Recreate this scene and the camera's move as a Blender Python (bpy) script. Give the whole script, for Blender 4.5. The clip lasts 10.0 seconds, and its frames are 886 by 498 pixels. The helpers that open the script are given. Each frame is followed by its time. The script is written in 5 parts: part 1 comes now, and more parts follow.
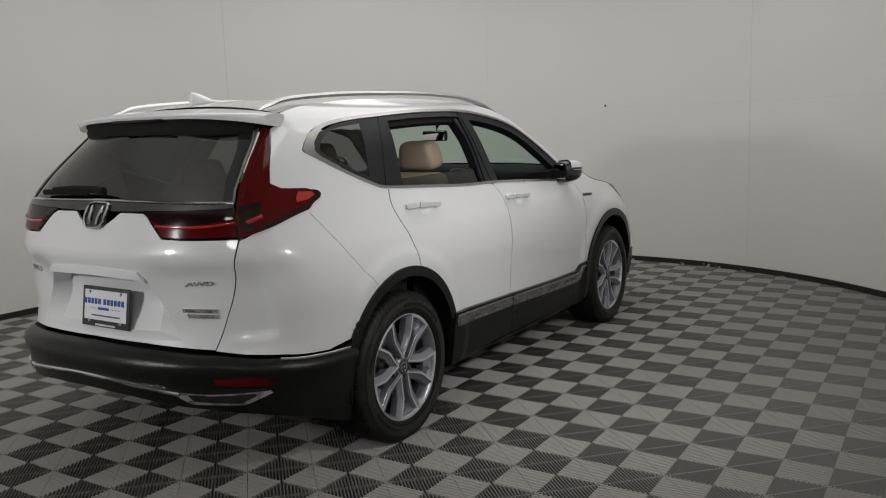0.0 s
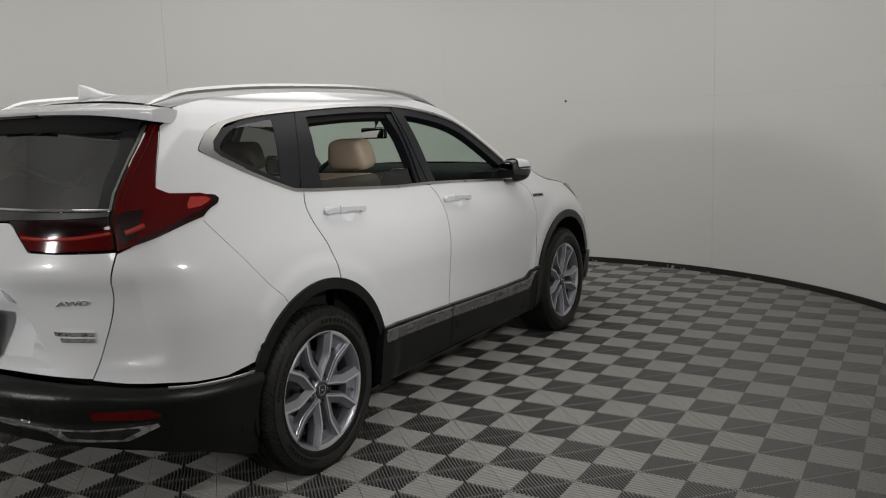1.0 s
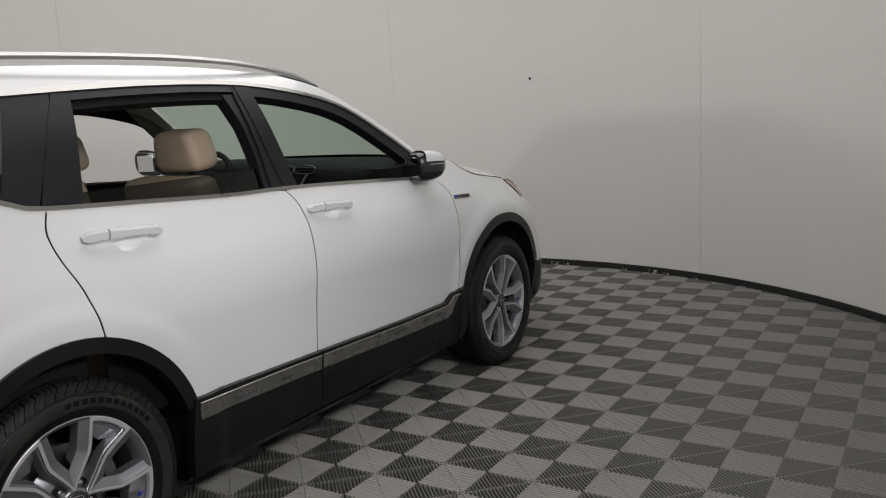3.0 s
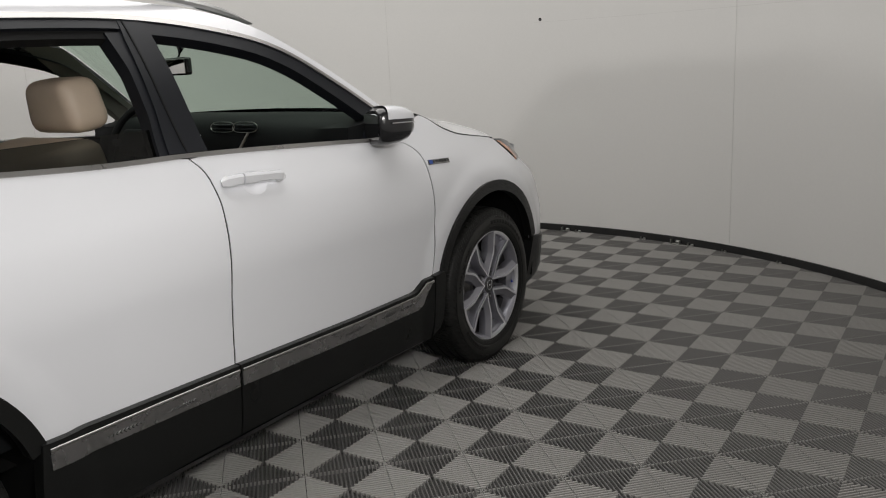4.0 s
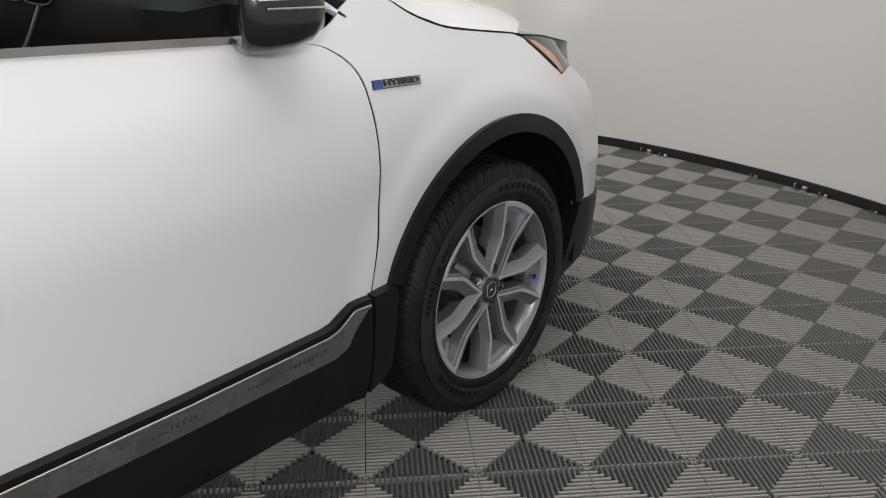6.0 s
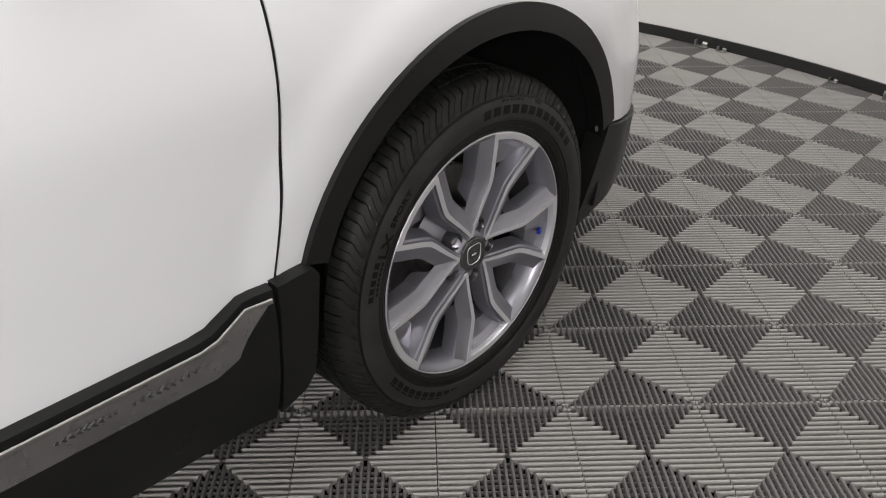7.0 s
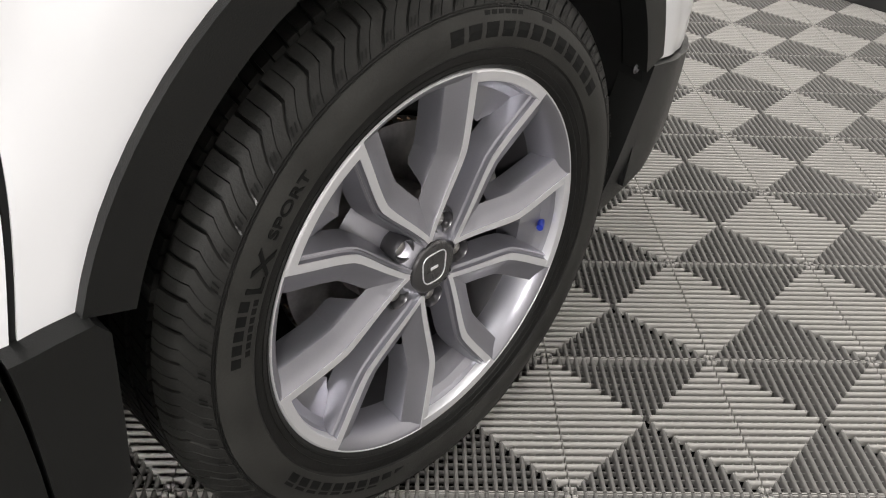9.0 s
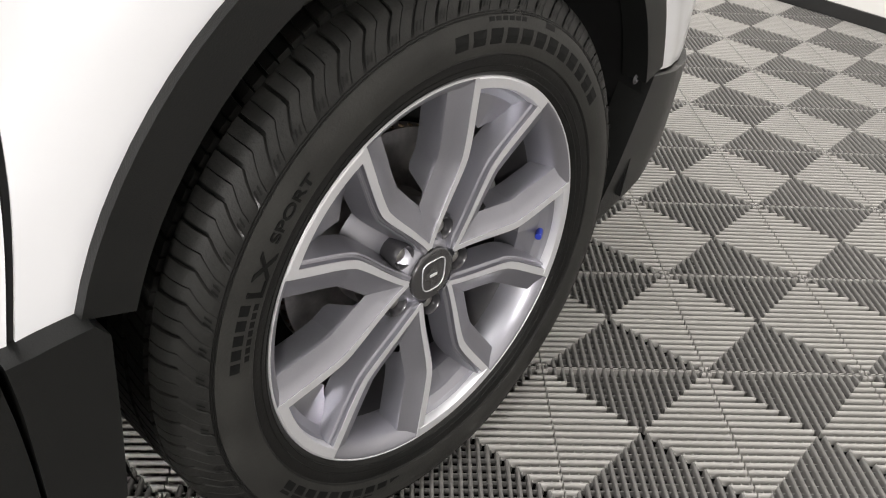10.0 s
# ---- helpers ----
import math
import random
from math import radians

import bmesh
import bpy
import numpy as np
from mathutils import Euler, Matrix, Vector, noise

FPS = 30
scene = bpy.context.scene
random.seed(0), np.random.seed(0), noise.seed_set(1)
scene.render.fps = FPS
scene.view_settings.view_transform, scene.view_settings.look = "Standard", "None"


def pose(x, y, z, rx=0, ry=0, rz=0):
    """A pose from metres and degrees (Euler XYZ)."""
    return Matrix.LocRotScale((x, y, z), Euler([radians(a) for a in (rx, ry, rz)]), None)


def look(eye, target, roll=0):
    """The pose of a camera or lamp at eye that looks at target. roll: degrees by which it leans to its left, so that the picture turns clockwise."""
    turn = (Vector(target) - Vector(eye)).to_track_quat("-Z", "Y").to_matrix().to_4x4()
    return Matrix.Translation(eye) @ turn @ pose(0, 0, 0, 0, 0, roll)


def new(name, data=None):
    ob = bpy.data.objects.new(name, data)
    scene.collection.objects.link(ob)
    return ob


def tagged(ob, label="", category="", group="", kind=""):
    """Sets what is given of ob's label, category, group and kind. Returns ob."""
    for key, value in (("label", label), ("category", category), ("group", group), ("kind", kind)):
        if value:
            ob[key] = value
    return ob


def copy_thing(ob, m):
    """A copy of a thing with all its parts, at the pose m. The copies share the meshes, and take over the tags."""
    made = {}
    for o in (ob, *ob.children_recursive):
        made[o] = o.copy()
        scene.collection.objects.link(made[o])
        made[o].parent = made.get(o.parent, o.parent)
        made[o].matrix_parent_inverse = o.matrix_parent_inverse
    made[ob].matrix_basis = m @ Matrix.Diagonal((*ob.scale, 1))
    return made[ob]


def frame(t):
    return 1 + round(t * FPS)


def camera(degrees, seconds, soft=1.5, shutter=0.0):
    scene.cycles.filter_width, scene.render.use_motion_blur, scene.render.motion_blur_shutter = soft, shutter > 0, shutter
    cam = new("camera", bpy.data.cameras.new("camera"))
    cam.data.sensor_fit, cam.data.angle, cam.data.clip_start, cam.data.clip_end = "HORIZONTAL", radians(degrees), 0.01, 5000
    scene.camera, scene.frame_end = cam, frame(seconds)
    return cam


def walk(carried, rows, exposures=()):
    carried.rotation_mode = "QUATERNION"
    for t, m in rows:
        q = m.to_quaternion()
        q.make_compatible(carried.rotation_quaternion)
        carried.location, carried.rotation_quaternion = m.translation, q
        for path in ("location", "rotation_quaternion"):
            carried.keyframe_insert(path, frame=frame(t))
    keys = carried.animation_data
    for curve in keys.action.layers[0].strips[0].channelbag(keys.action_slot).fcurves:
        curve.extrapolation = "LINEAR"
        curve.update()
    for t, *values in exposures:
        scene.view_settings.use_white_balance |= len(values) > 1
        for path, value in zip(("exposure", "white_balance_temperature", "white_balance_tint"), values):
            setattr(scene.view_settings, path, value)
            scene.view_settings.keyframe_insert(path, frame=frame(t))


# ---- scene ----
cam = camera(56.6, 10.0, soft=1.1)
PATH = [
    (0, (3.127, -3.098, 1.477), (2.061, -1.431, 1.185), -1.9),
    (0.5, (3.13, -2.873, 1.475), (2.137, -1.162, 1.181), -1.8),
    (1, (3.127, -2.639, 1.463), (2.105, -0.945, 1.163), -2.1),
    (1.5, (3.159, -2.329, 1.459), (2.078, -0.674, 1.154), -2.6),
    (2, (3.116, -2.03, 1.441), (2.099, -0.336, 1.126), -2.4),
    (2.5, (3.053, -1.701, 1.436), (2.069, 0.009, 1.11), -2.5),
    (3, (3.029, -1.316, 1.427), (1.981, 0.354, 1.092), -3.1),
    (3.2, (3.006, -1.182, 1.411), (1.958, 0.486, 1.069), -3.1),
    (4.5, (2.652, -0.123, 1.404), (1.512, 1.43, 0.864), -2.3),
    (5, (2.48, 0.262, 1.382), (1.301, 1.765, 0.789), -1.6),
    (5.2, (2.408, 0.408, 1.368), (1.246, 1.913, 0.75), -1.0),
    (6.3, (2.047, 1.185, 1.306), (0.859, 2.564, 0.476), 0.2),
    (6.5, (1.986, 1.312, 1.27), (0.814, 2.677, 0.397), 0.4),
    (7, (1.817, 1.588, 1.205), (0.646, 2.843, 0.179), 0.5),
    (7.5, (1.617, 1.809, 1.117), (0.445, 3.012, 0.031), 0.4),
    (8, (1.511, 1.964, 1.008), (0.397, 3.197, -0.104), 1.8),
    (8.5, (1.474, 2.052, 0.962), (0.342, 3.245, -0.176), 1.8),
    (9, (1.47, 2.064, 0.957), (0.354, 3.263, -0.191), 2.4),
    (9.5, (1.467, 2.056, 0.954), (0.335, 3.266, -0.166), 2.7),
    (10, (1.459, 2.055, 0.948), (0.352, 3.286, -0.174), 3.6),
]
# the clip's camera brightens its picture as it nears the wheel
EXPOSURES = [(0, 0.18, 6500, 9), (3, 0.27, 6550, 10), (4.5, 0.52, 6500, 11), (5.2, 0.61, 6500, 12), (6.3, 1.01, 6500, 12), (7, 1.35, 6500, 12), (8, 1.86, 6550, 11), (9, 2.02, 6600, 11), (10, 2.12, 6600, 11)]
walk(cam, [(t, look(eye, target, roll)) for t, eye, target, roll in PATH], EXPOSURES)

# ---- light ----
world = bpy.data.worlds.new("world")
scene.world = world
world.use_nodes = True
world.node_tree.nodes["Background"].inputs[0].default_value = (0.6, 0.58, 0.55, 1)
world.node_tree.nodes["Background"].inputs[1].default_value = 0.005


def area_lamp(name, x, y, z, sx, sy, power, colour=(1, 0.97, 0.93), target=None, spread=180):
    data = bpy.data.lights.new(name, "AREA")
    data.shape, data.size, data.size_y, data.energy, data.color = "ELLIPSE" if sx < 1 else "RECTANGLE", sx, sy, power, colour
    data.spread = radians(spread)
    ob = new(name, data)
    ob.matrix_world = look((x, y, z), target) if target else pose(x, y, z)
    return ob


COOL = (1.0, 0.985, 0.965)
# One broad overhead light stands in for booth lamps out of view.
area_lamp("overhead_fill", -0.2, 1.85, 3.7, 4.0, 4.1, 93, COOL)
area_lamp("lamp_side", 3.45, -0.35, 2.0, 0.34, 0.26, 9, COOL, target=(0.9, 0.9, 0.6), spread=95)
area_lamp("lamp_rear", -1.5, -5.0, 2.2, 0.55, 0.32, 68, COOL, target=(0.6, 1.4, 1.1))
# Added fill from behind, where no such source is seen.
area_lamp("fill_back", 3.0, -4.8, 3.3, 0.9, 0.45, 12, COOL, target=(0.9, 1.5, 0.6))


# ---- materials ----
def nodes_of(name):
    m = bpy.data.materials.new(name)
    m.use_nodes = True
    nt = m.node_tree
    return m, nt, nt.nodes["Principled BSDF"]


def mat(name, colour, rough=0.5, metal=0.0, var=0.08, scale=6.0, fine=120.0, bump=0.0, coat=0.0, coat_rough=0.05,
        rough_var=0.08, tint=None, spec=0.5):
    """A surface with colour and roughness that vary at two scales, and fine relief."""
    m, nt, b = nodes_of(name)
    co = nt.nodes.new("ShaderNodeTexCoord")
    big = nt.nodes.new("ShaderNodeTexNoise")
    big.inputs["Scale"].default_value, big.inputs["Detail"].default_value = scale, 5
    small = nt.nodes.new("ShaderNodeTexNoise")
    small.inputs["Scale"].default_value, small.inputs["Detail"].default_value = fine, 3
    nt.links.new(co.outputs["Object"], big.inputs["Vector"])
    nt.links.new(co.outputs["Object"], small.inputs["Vector"])
    both = nt.nodes.new("ShaderNodeMath")
    both.operation = "ADD"
    half = nt.nodes.new("ShaderNodeMath")
    half.operation, half.inputs[1].default_value = "MULTIPLY", 0.4
    nt.links.new(small.outputs["Fac"], half.inputs[0])
    nt.links.new(big.outputs["Fac"], both.inputs[0])
    nt.links.new(half.outputs[0], both.inputs[1])
    ramp = nt.nodes.new("ShaderNodeMapRange")
    ramp.inputs["From Min"].default_value, ramp.inputs["From Max"].default_value = 0.4, 1.0
    nt.links.new(both.outputs[0], ramp.inputs["Value"])
    mix = nt.nodes.new("ShaderNodeMix")
    mix.data_type = "RGBA"
    dark = [max(0, c * (1 - var)) for c in colour]
    light = [min(1, c * (1 + var)) for c in (tint or colour)]
    mix.inputs["A"].default_value, mix.inputs["B"].default_value = (*dark, 1), (*light, 1)
    nt.links.new(ramp.outputs[0], mix.inputs["Factor"])
    nt.links.new(mix.outputs["Result"], b.inputs["Base Color"])
    rr = nt.nodes.new("ShaderNodeMapRange")
    rr.inputs["To Min"].default_value, rr.inputs["To Max"].default_value = max(0.02, rough - rough_var), min(1, rough + rough_var)
    nt.links.new(big.outputs["Fac"], rr.inputs["Value"])
    nt.links.new(rr.outputs[0], b.inputs["Roughness"])
    b.inputs["Metallic"].default_value = metal
    b.inputs["Coat Weight"].default_value, b.inputs["Coat Roughness"].default_value = coat, coat_rough
    b.inputs["Specular IOR Level"].default_value = spec
    if bump:
        bp = nt.nodes.new("ShaderNodeBump")
        bp.inputs["Strength"].default_value, bp.inputs["Distance"].default_value = bump, 0.002
        nt.links.new(small.outputs["Fac"], bp.inputs["Height"])
        nt.links.new(bp.outputs[0], b.inputs["Normal"])
    return m


def glass(name, colour, gloss=1.0, least=0.045):
    """A thin pane: tinted straight through, with a reflection that grows towards the edge-on view."""
    m, nt, b = nodes_of(name)
    nt.nodes.remove(b)
    out = nt.nodes["Material Output"]
    clear, shine, face, power, scaled, mix = (nt.nodes.new(n) for n in ("ShaderNodeBsdfTransparent", "ShaderNodeBsdfGlossy", "ShaderNodeLayerWeight", "ShaderNodeMath", "ShaderNodeMath", "ShaderNodeMixShader"))
    clear.inputs[0].default_value = (*colour, 1)
    shine.inputs["Roughness"].default_value = 0.02
    shine.inputs[0].default_value = (gloss, gloss, gloss, 1)
    face.inputs["Blend"].default_value = 0.5
    power.operation, power.inputs[1].default_value = "POWER", 4.5
    scaled.operation, scaled.inputs[1].default_value, scaled.inputs[2].default_value = "MULTIPLY_ADD", 0.75, least
    nt.links.new(face.outputs["Facing"], power.inputs[0])
    nt.links.new(power.outputs[0], scaled.inputs[0])
    nt.links.new(scaled.outputs[0], mix.inputs[0])
    nt.links.new(clear.outputs[0], mix.inputs[1])
    nt.links.new(shine.outputs[0], mix.inputs[2])
    nt.links.new(mix.outputs[0], out.inputs[0])
    return m


PAINT = mat("white_pearl_paint", (0.735, 0.74, 0.765), 0.34, var=0.012, scale=2, fine=900, coat=1.0, coat_rough=0.04, rough_var=0.03)
CLAD = mat("grained_black_plastic", (0.0090, 0.0093, 0.0090), 0.29, var=0.2, scale=3, fine=700, bump=0.2, rough_var=0.05, spec=0.27)
BLACK = mat("black_lining", (0.007, 0.007, 0.007), 0.8, var=0.3, scale=8, spec=0.2)
GLOSS_BLACK = mat("gloss_black", (0.012, 0.012, 0.014), 0.22, var=0.1, coat=0.6)
SATIN_BLACK = mat("satin_black_pillar", (0.0095, 0.0105, 0.0135), 0.42, var=0.15, spec=0.25)
SATIN = mat("satin_silver_trim", (0.42, 0.41, 0.40), 0.30, metal=1.0, var=0.06)
CHROME = mat("chrome", (0.78, 0.78, 0.79), 0.07, metal=1.0, var=0.03, rough_var=0.03)
RAIL = mat("silver_rail", (0.52, 0.52, 0.52), 0.36, metal=0.8, var=0.05)
STRIP = mat("brushed_sill_strip", (0.46, 0.455, 0.46), 0.27, metal=1.0, var=0.09, scale=14, fine=260, bump=0.12, rough_var=0.05)
RUBBER_TREAD = mat("tread_rubber", (0.0120, 0.0120, 0.0112), 0.52, var=0.4, scale=25, fine=300, bump=0.2, rough_var=0.1, spec=0.25)
# Dull rubber, its grey lifted partly to carry sheen on the bulging wall.
RUBBER_SHEEN = mat("sheen_toned_tyre_wall", (0.0235, 0.0233, 0.0218), 0.43, var=0.35, scale=18, fine=400, bump=0.1, rough_var=0.1, spec=0.22)
RUBBER = mat("tyre_rubber", (0.0065, 0.0065, 0.0062), 0.32, var=0.35, scale=14, fine=300, bump=0.15, rough_var=0.12, spec=0.25)
LETTER = mat("raised_rubber", (0.0040, 0.0040, 0.0040), 0.55, var=0.2, scale=40, spec=0.15)
ALLOY = mat("grey_painted_alloy", (0.295, 0.293, 0.326), 0.37, metal=0.78, var=0.06, scale=9, fine=500, coat=0.2, coat_rough=0.15)
MACHINED = mat("machined_alloy", (0.72, 0.72, 0.75), 0.36, metal=0.6, var=0.05, fine=400)
CAP = mat("dark_grey_cap", (0.055, 0.054, 0.056), 0.28, metal=0.4, var=0.06, coat=0.5)
RUST = mat("rusty_cast_iron", (0.16, 0.11, 0.07), 0.75, metal=0.4, var=0.4, scale=60)
# Alloy darkened to carry the shade inside the wheel and its bolt wells.
SHADED_METAL = mat("shade_darkened_metal", (0.11, 0.108, 0.115), 0.3, metal=0.8, var=0.08)
SMOKED_CHROME = mat("smoked_chrome", (0.17, 0.17, 0.175), 0.09, metal=1.0, var=0.06, rough_var=0.03)
STEEL = mat("brake_steel", (0.45, 0.44, 0.43), 0.35, metal=1.0, var=0.25, scale=30)
CASTING = mat("dark_casting", (0.10, 0.10, 0.10), 0.6, metal=0.3, var=0.3, scale=40, bump=0.3)
VALVE = mat("blue_cap", (0.01, 0.03, 0.35), 0.35)
LAMP_RED = mat("red_lens", (0.080, 0.003, 0.0035), 0.09, var=0.25, scale=5, fine=60, spec=0.16, coat=0.05)
LAMP_BRIGHT = mat("bright_red_lens", (0.36, 0.02, 0.014), 0.15, var=0.15, scale=9, coat=1.0)
LAMP_DARK = mat("smoked_lens", (0.010, 0.002, 0.0025), 0.10, var=0.2, spec=0.3, coat=0.2)
AMBER = mat("amber_lens", (0.55, 0.25, 0.14), 0.2, var=0.1, coat=1.0)
LEATHER = mat("beige_leather", (0.52, 0.42, 0.32), 0.5, var=0.07, scale=12, fine=500, bump=0.2)
TRIM_GREY = mat("grey_interior_trim", (0.19, 0.185, 0.16), 0.7, var=0.08)
DASH = mat("black_dashboard", (0.007, 0.0075, 0.008), 0.6, var=0.25, bump=0.2, spec=0.12)
WHITE = mat("white_plate", (0.75, 0.76, 0.80), 0.4, var=0.03)
BLUE = mat("blue_print", (0.03, 0.08, 0.32), 0.4)
GREY_PRINT = mat("dark_print", (0.03, 0.03, 0.03), 0.4)
MIRROR = mat("mirror_glass", (0.8, 0.8, 0.8), 0.03, metal=1.0, var=0.01, rough_var=0.01)
GLASS_DARK = glass("privacy_glass", (0.16, 0.17, 0.16))
GLASS_REAR = glass("dark_rear_glass", (0.085, 0.09, 0.085), 1.0, 0.15)
GLASS_GREEN = glass("green_tinted_windscreen", (0.58, 0.70, 0.62))
WALL = mat("warm_grey_wall_paint", (0.67, 0.66, 0.64), 0.55, var=0.03, scale=0.5, fine=60, bump=0.05)
DARK_WALL = mat("grey_entrance_wall", (0.42, 0.415, 0.405), 0.8, var=0.1)
CEIL = mat("pale_grey_ceiling", (0.72, 0.72, 0.70), 0.9, var=0.05)
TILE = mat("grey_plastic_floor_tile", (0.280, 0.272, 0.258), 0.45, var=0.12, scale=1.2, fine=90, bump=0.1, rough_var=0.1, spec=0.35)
# Same tile plastic darkened: stands for shade between ribs lying along the view.
TILE_SHADE = mat("shade_toned_floor_tile", (0.122, 0.118, 0.113), 0.5, var=0.14, scale=1.2, fine=90, bump=0.1, rough_var=0.1, spec=0.3)
# Near-black so the gaps between floor ribs read as deep shade.
SLAB = mat("shade_black_slab", (0.004, 0.004, 0.004), 1.0, var=0.2, spec=0.05)
BASE = mat("black_baseboard", (0.015, 0.015, 0.015), 0.45, var=0.3)
GALV = mat("galvanised_bracket", (0.45, 0.45, 0.43), 0.35, metal=1.0, var=0.2, scale=60)


# ---- mesh helpers ----
def part(name, bm, material, parent=None, label="", smooth=40):
    """Links a bmesh as one mesh object under a thing or a part."""
    me = bpy.data.meshes.new(name)
    bm.to_mesh(me)
    bm.free()
    me.materials.append(material)
    if smooth:
        me.shade_smooth()
        me.set_sharp_from_angle(angle=radians(smooth))
    ob = new(name, me)
    if parent:
        ob.parent = parent
    return tagged(ob, label)


def empty(name, x, y, z, label, category, group="", kind=""):
    ob = new(name)
    ob.empty_display_size = 0.2
    ob.location = (x, y, z)
    return tagged(ob, label, category, group, kind)


def smooth_curve(pts, n=8):
    """A Catmull-Rom line through the points."""
    p = [Vector(q) for q in pts]
    out = []
    for i in range(len(p) - 1):
        a, b, c, d = p[max(i - 1, 0)], p[i], p[i + 1], p[min(i + 2, len(p) - 1)]
        for k in range(n):
            t = k / n
            out.append(0.5 * (2 * b + (c - a) * t + (2 * a - 5 * b + 4 * c - d) * t * t + (3 * b - a - 3 * c + d) * t ** 3))
    out.append(p[-1])
    return [tuple(q) for q in out]


def spline(xs, ys):
    """A smooth function through a table, flat in curvature outside it."""
    xs, ys = np.array(xs, float), np.array(ys, float)
    m = np.gradient(ys, xs)

    def f(x):
        x = min(max(x, xs[0]), xs[-1])
        i = min(max(int(np.searchsorted(xs, x)) - 1, 0), len(xs) - 2)
        h = xs[i + 1] - xs[i]
        t = (x - xs[i]) / h
        return float((1 + 2 * t) * (1 - t) ** 2 * ys[i] + t * (1 - t) ** 2 * h * m[i] + t * t * (3 - 2 * t) * ys[i + 1] + t * t * (t - 1) * h * m[i + 1])
    return f


def resample(outline, step):
    out = []
    n = len(outline)
    for i in range(n):
        a, b = Vector(outline[i]), Vector(outline[(i + 1) % n])
        k = max(1, math.ceil((b - a).length / step))
        out += [a.lerp(b, j / k) for j in range(k)]
    return out


def inside(p, poly):
    odd = False
    n = len(poly)
    for i in range(n):
        a, b = poly[i], poly[i - 1]
        if (a[1] > p[1]) != (b[1] > p[1]) and p[0] < (b[0] - a[0]) * (p[1] - a[1]) / (b[1] - a[1]) + a[0]:
            odd = not odd
    return odd


def fill(outline, step, fmap, depth=0.012, flip=False, hole=None):
    """A skin over an outline in the surface's own two coordinates, with its edges turned in by depth."""
    from mathutils.geometry import delaunay_2d_cdt
    edge = resample(outline, step)
    ring = resample(hole, step) if hole else []
    arr = np.array([(p.x, p.y) for p in edge])
    ringed = np.array([(p.x, p.y) for p in ring]) if hole else None
    near = np.concatenate([arr, ringed]) if hole else arr
    lo, hi = arr.min(0), arr.max(0)
    inner = []
    rows = int((hi[1] - lo[1]) / (step * 0.87)) + 1
    for j in range(rows):
        v = lo[1] + (j + 0.5) * step * 0.87
        u = lo[0] + (0.25 if j % 2 else 0.75) * step
        while u < hi[0]:
            if np.min(np.hypot(near[:, 0] - u, near[:, 1] - v)) > 0.5 * step and inside((u, v), arr) and not (hole and inside((u, v), ringed)):
                inner.append(Vector((u, v)))
            u += step
    n, k = len(edge), len(ring)
    loops = [(i, (i + 1) % n) for i in range(n)] + [(n + i, n + (i + 1) % k) for i in range(k)]
    vs, es, fs = delaunay_2d_cdt(edge + ring + inner, loops, [], 1, 1e-6)[:3]
    if hole:
        fs = [f for f in fs if not inside(sum((vs[i] for i in f), Vector((0, 0))) / len(f), ringed)]
    bm = bmesh.new()
    verts = [bm.verts.new(fmap(p.x, p.y)) for p in vs]
    for f in fs:
        try:
            bm.faces.new([verts[i] for i in (reversed(f) if flip else f)])
        except ValueError:
            pass
    bm.normal_update()
    if depth:
        rimed = [e for e in bm.edges if len(e.link_faces) == 1]
        deep = {}
        for e in rimed:
            for v in e.verts:
                if v not in deep:
                    deep[v] = v.co - v.normal * depth
        low = {v: bm.verts.new(c) for v, c in deep.items()}
        for e in rimed:
            lp = e.link_loops[0]
            a, b = lp.vert, lp.link_loop_next.vert
            bm.faces.new((b, a, low[a], low[b]))
    loose = [v for v in bm.verts if not v.link_faces]
    bmesh.ops.delete(bm, geom=loose, context="VERTS")
    return bm


def loft(rows, closed=False, cap=False):
    """A skin through rows of points, all of one length."""
    bm = bmesh.new()
    grid = [[bm.verts.new(p) for p in r] for r in rows]
    n = len(grid[0])
    for a, b in zip(grid, grid[1:]):
        for i in range(n if closed else n - 1):
            j = (i + 1) % n
            bm.faces.new((a[i], a[j], b[j], b[i]))
    if cap:
        bm.faces.new(list(reversed(grid[0])))
        bm.faces.new(grid[-1])
    bmesh.ops.recalc_face_normals(bm, faces=bm.faces)
    return bm


def lathe(profile, n=64, centre=(0, 0, 0)):
    """A ring about the x axis; profile: (x, radius)."""
    rows = []
    for k in range(n + 1):
        a = 2 * math.pi * k / n
        rows.append([(centre[0] + x, centre[1] + r * math.cos(a), centre[2] + r * math.sin(a)) for x, r in profile])
    bm = loft(rows)
    bmesh.ops.remove_doubles(bm, verts=bm.verts, dist=1e-5)
    bmesh.ops.recalc_face_normals(bm, faces=bm.faces)
    return bm


def tube(path, section, cap=True, up=(0, 0, 1)):
    """Sweeps a closed section (sideways, upwards) along a path."""
    rows = []
    p = [Vector(q) for q in path]
    for i, q in enumerate(p):
        d = (p[min(i + 1, len(p) - 1)] - p[max(i - 1, 0)]).normalized()
        s = d.cross(Vector(up)).normalized()
        w = s.cross(d)
        sec = section(i / (len(p) - 1)) if callable(section) else section
        rows.append([q + s * a + w * b for a, b in sec])
    return loft(rows, closed=True, cap=cap)


def ring_section(a, b, n=10):
    return [(a * math.cos(2 * math.pi * k / n), b * math.sin(2 * math.pi * k / n)) for k in range(n)]


def block(bm, cx, cy, cz, sx, sy, sz, m=None):
    """Adds a box to a bmesh."""
    r = bmesh.ops.create_cube(bm, size=1.0, matrix=(m or Matrix()) @ Matrix.Translation((cx, cy, cz)) @ Matrix.Diagonal((sx, sy, sz, 1)))
    return r["verts"]


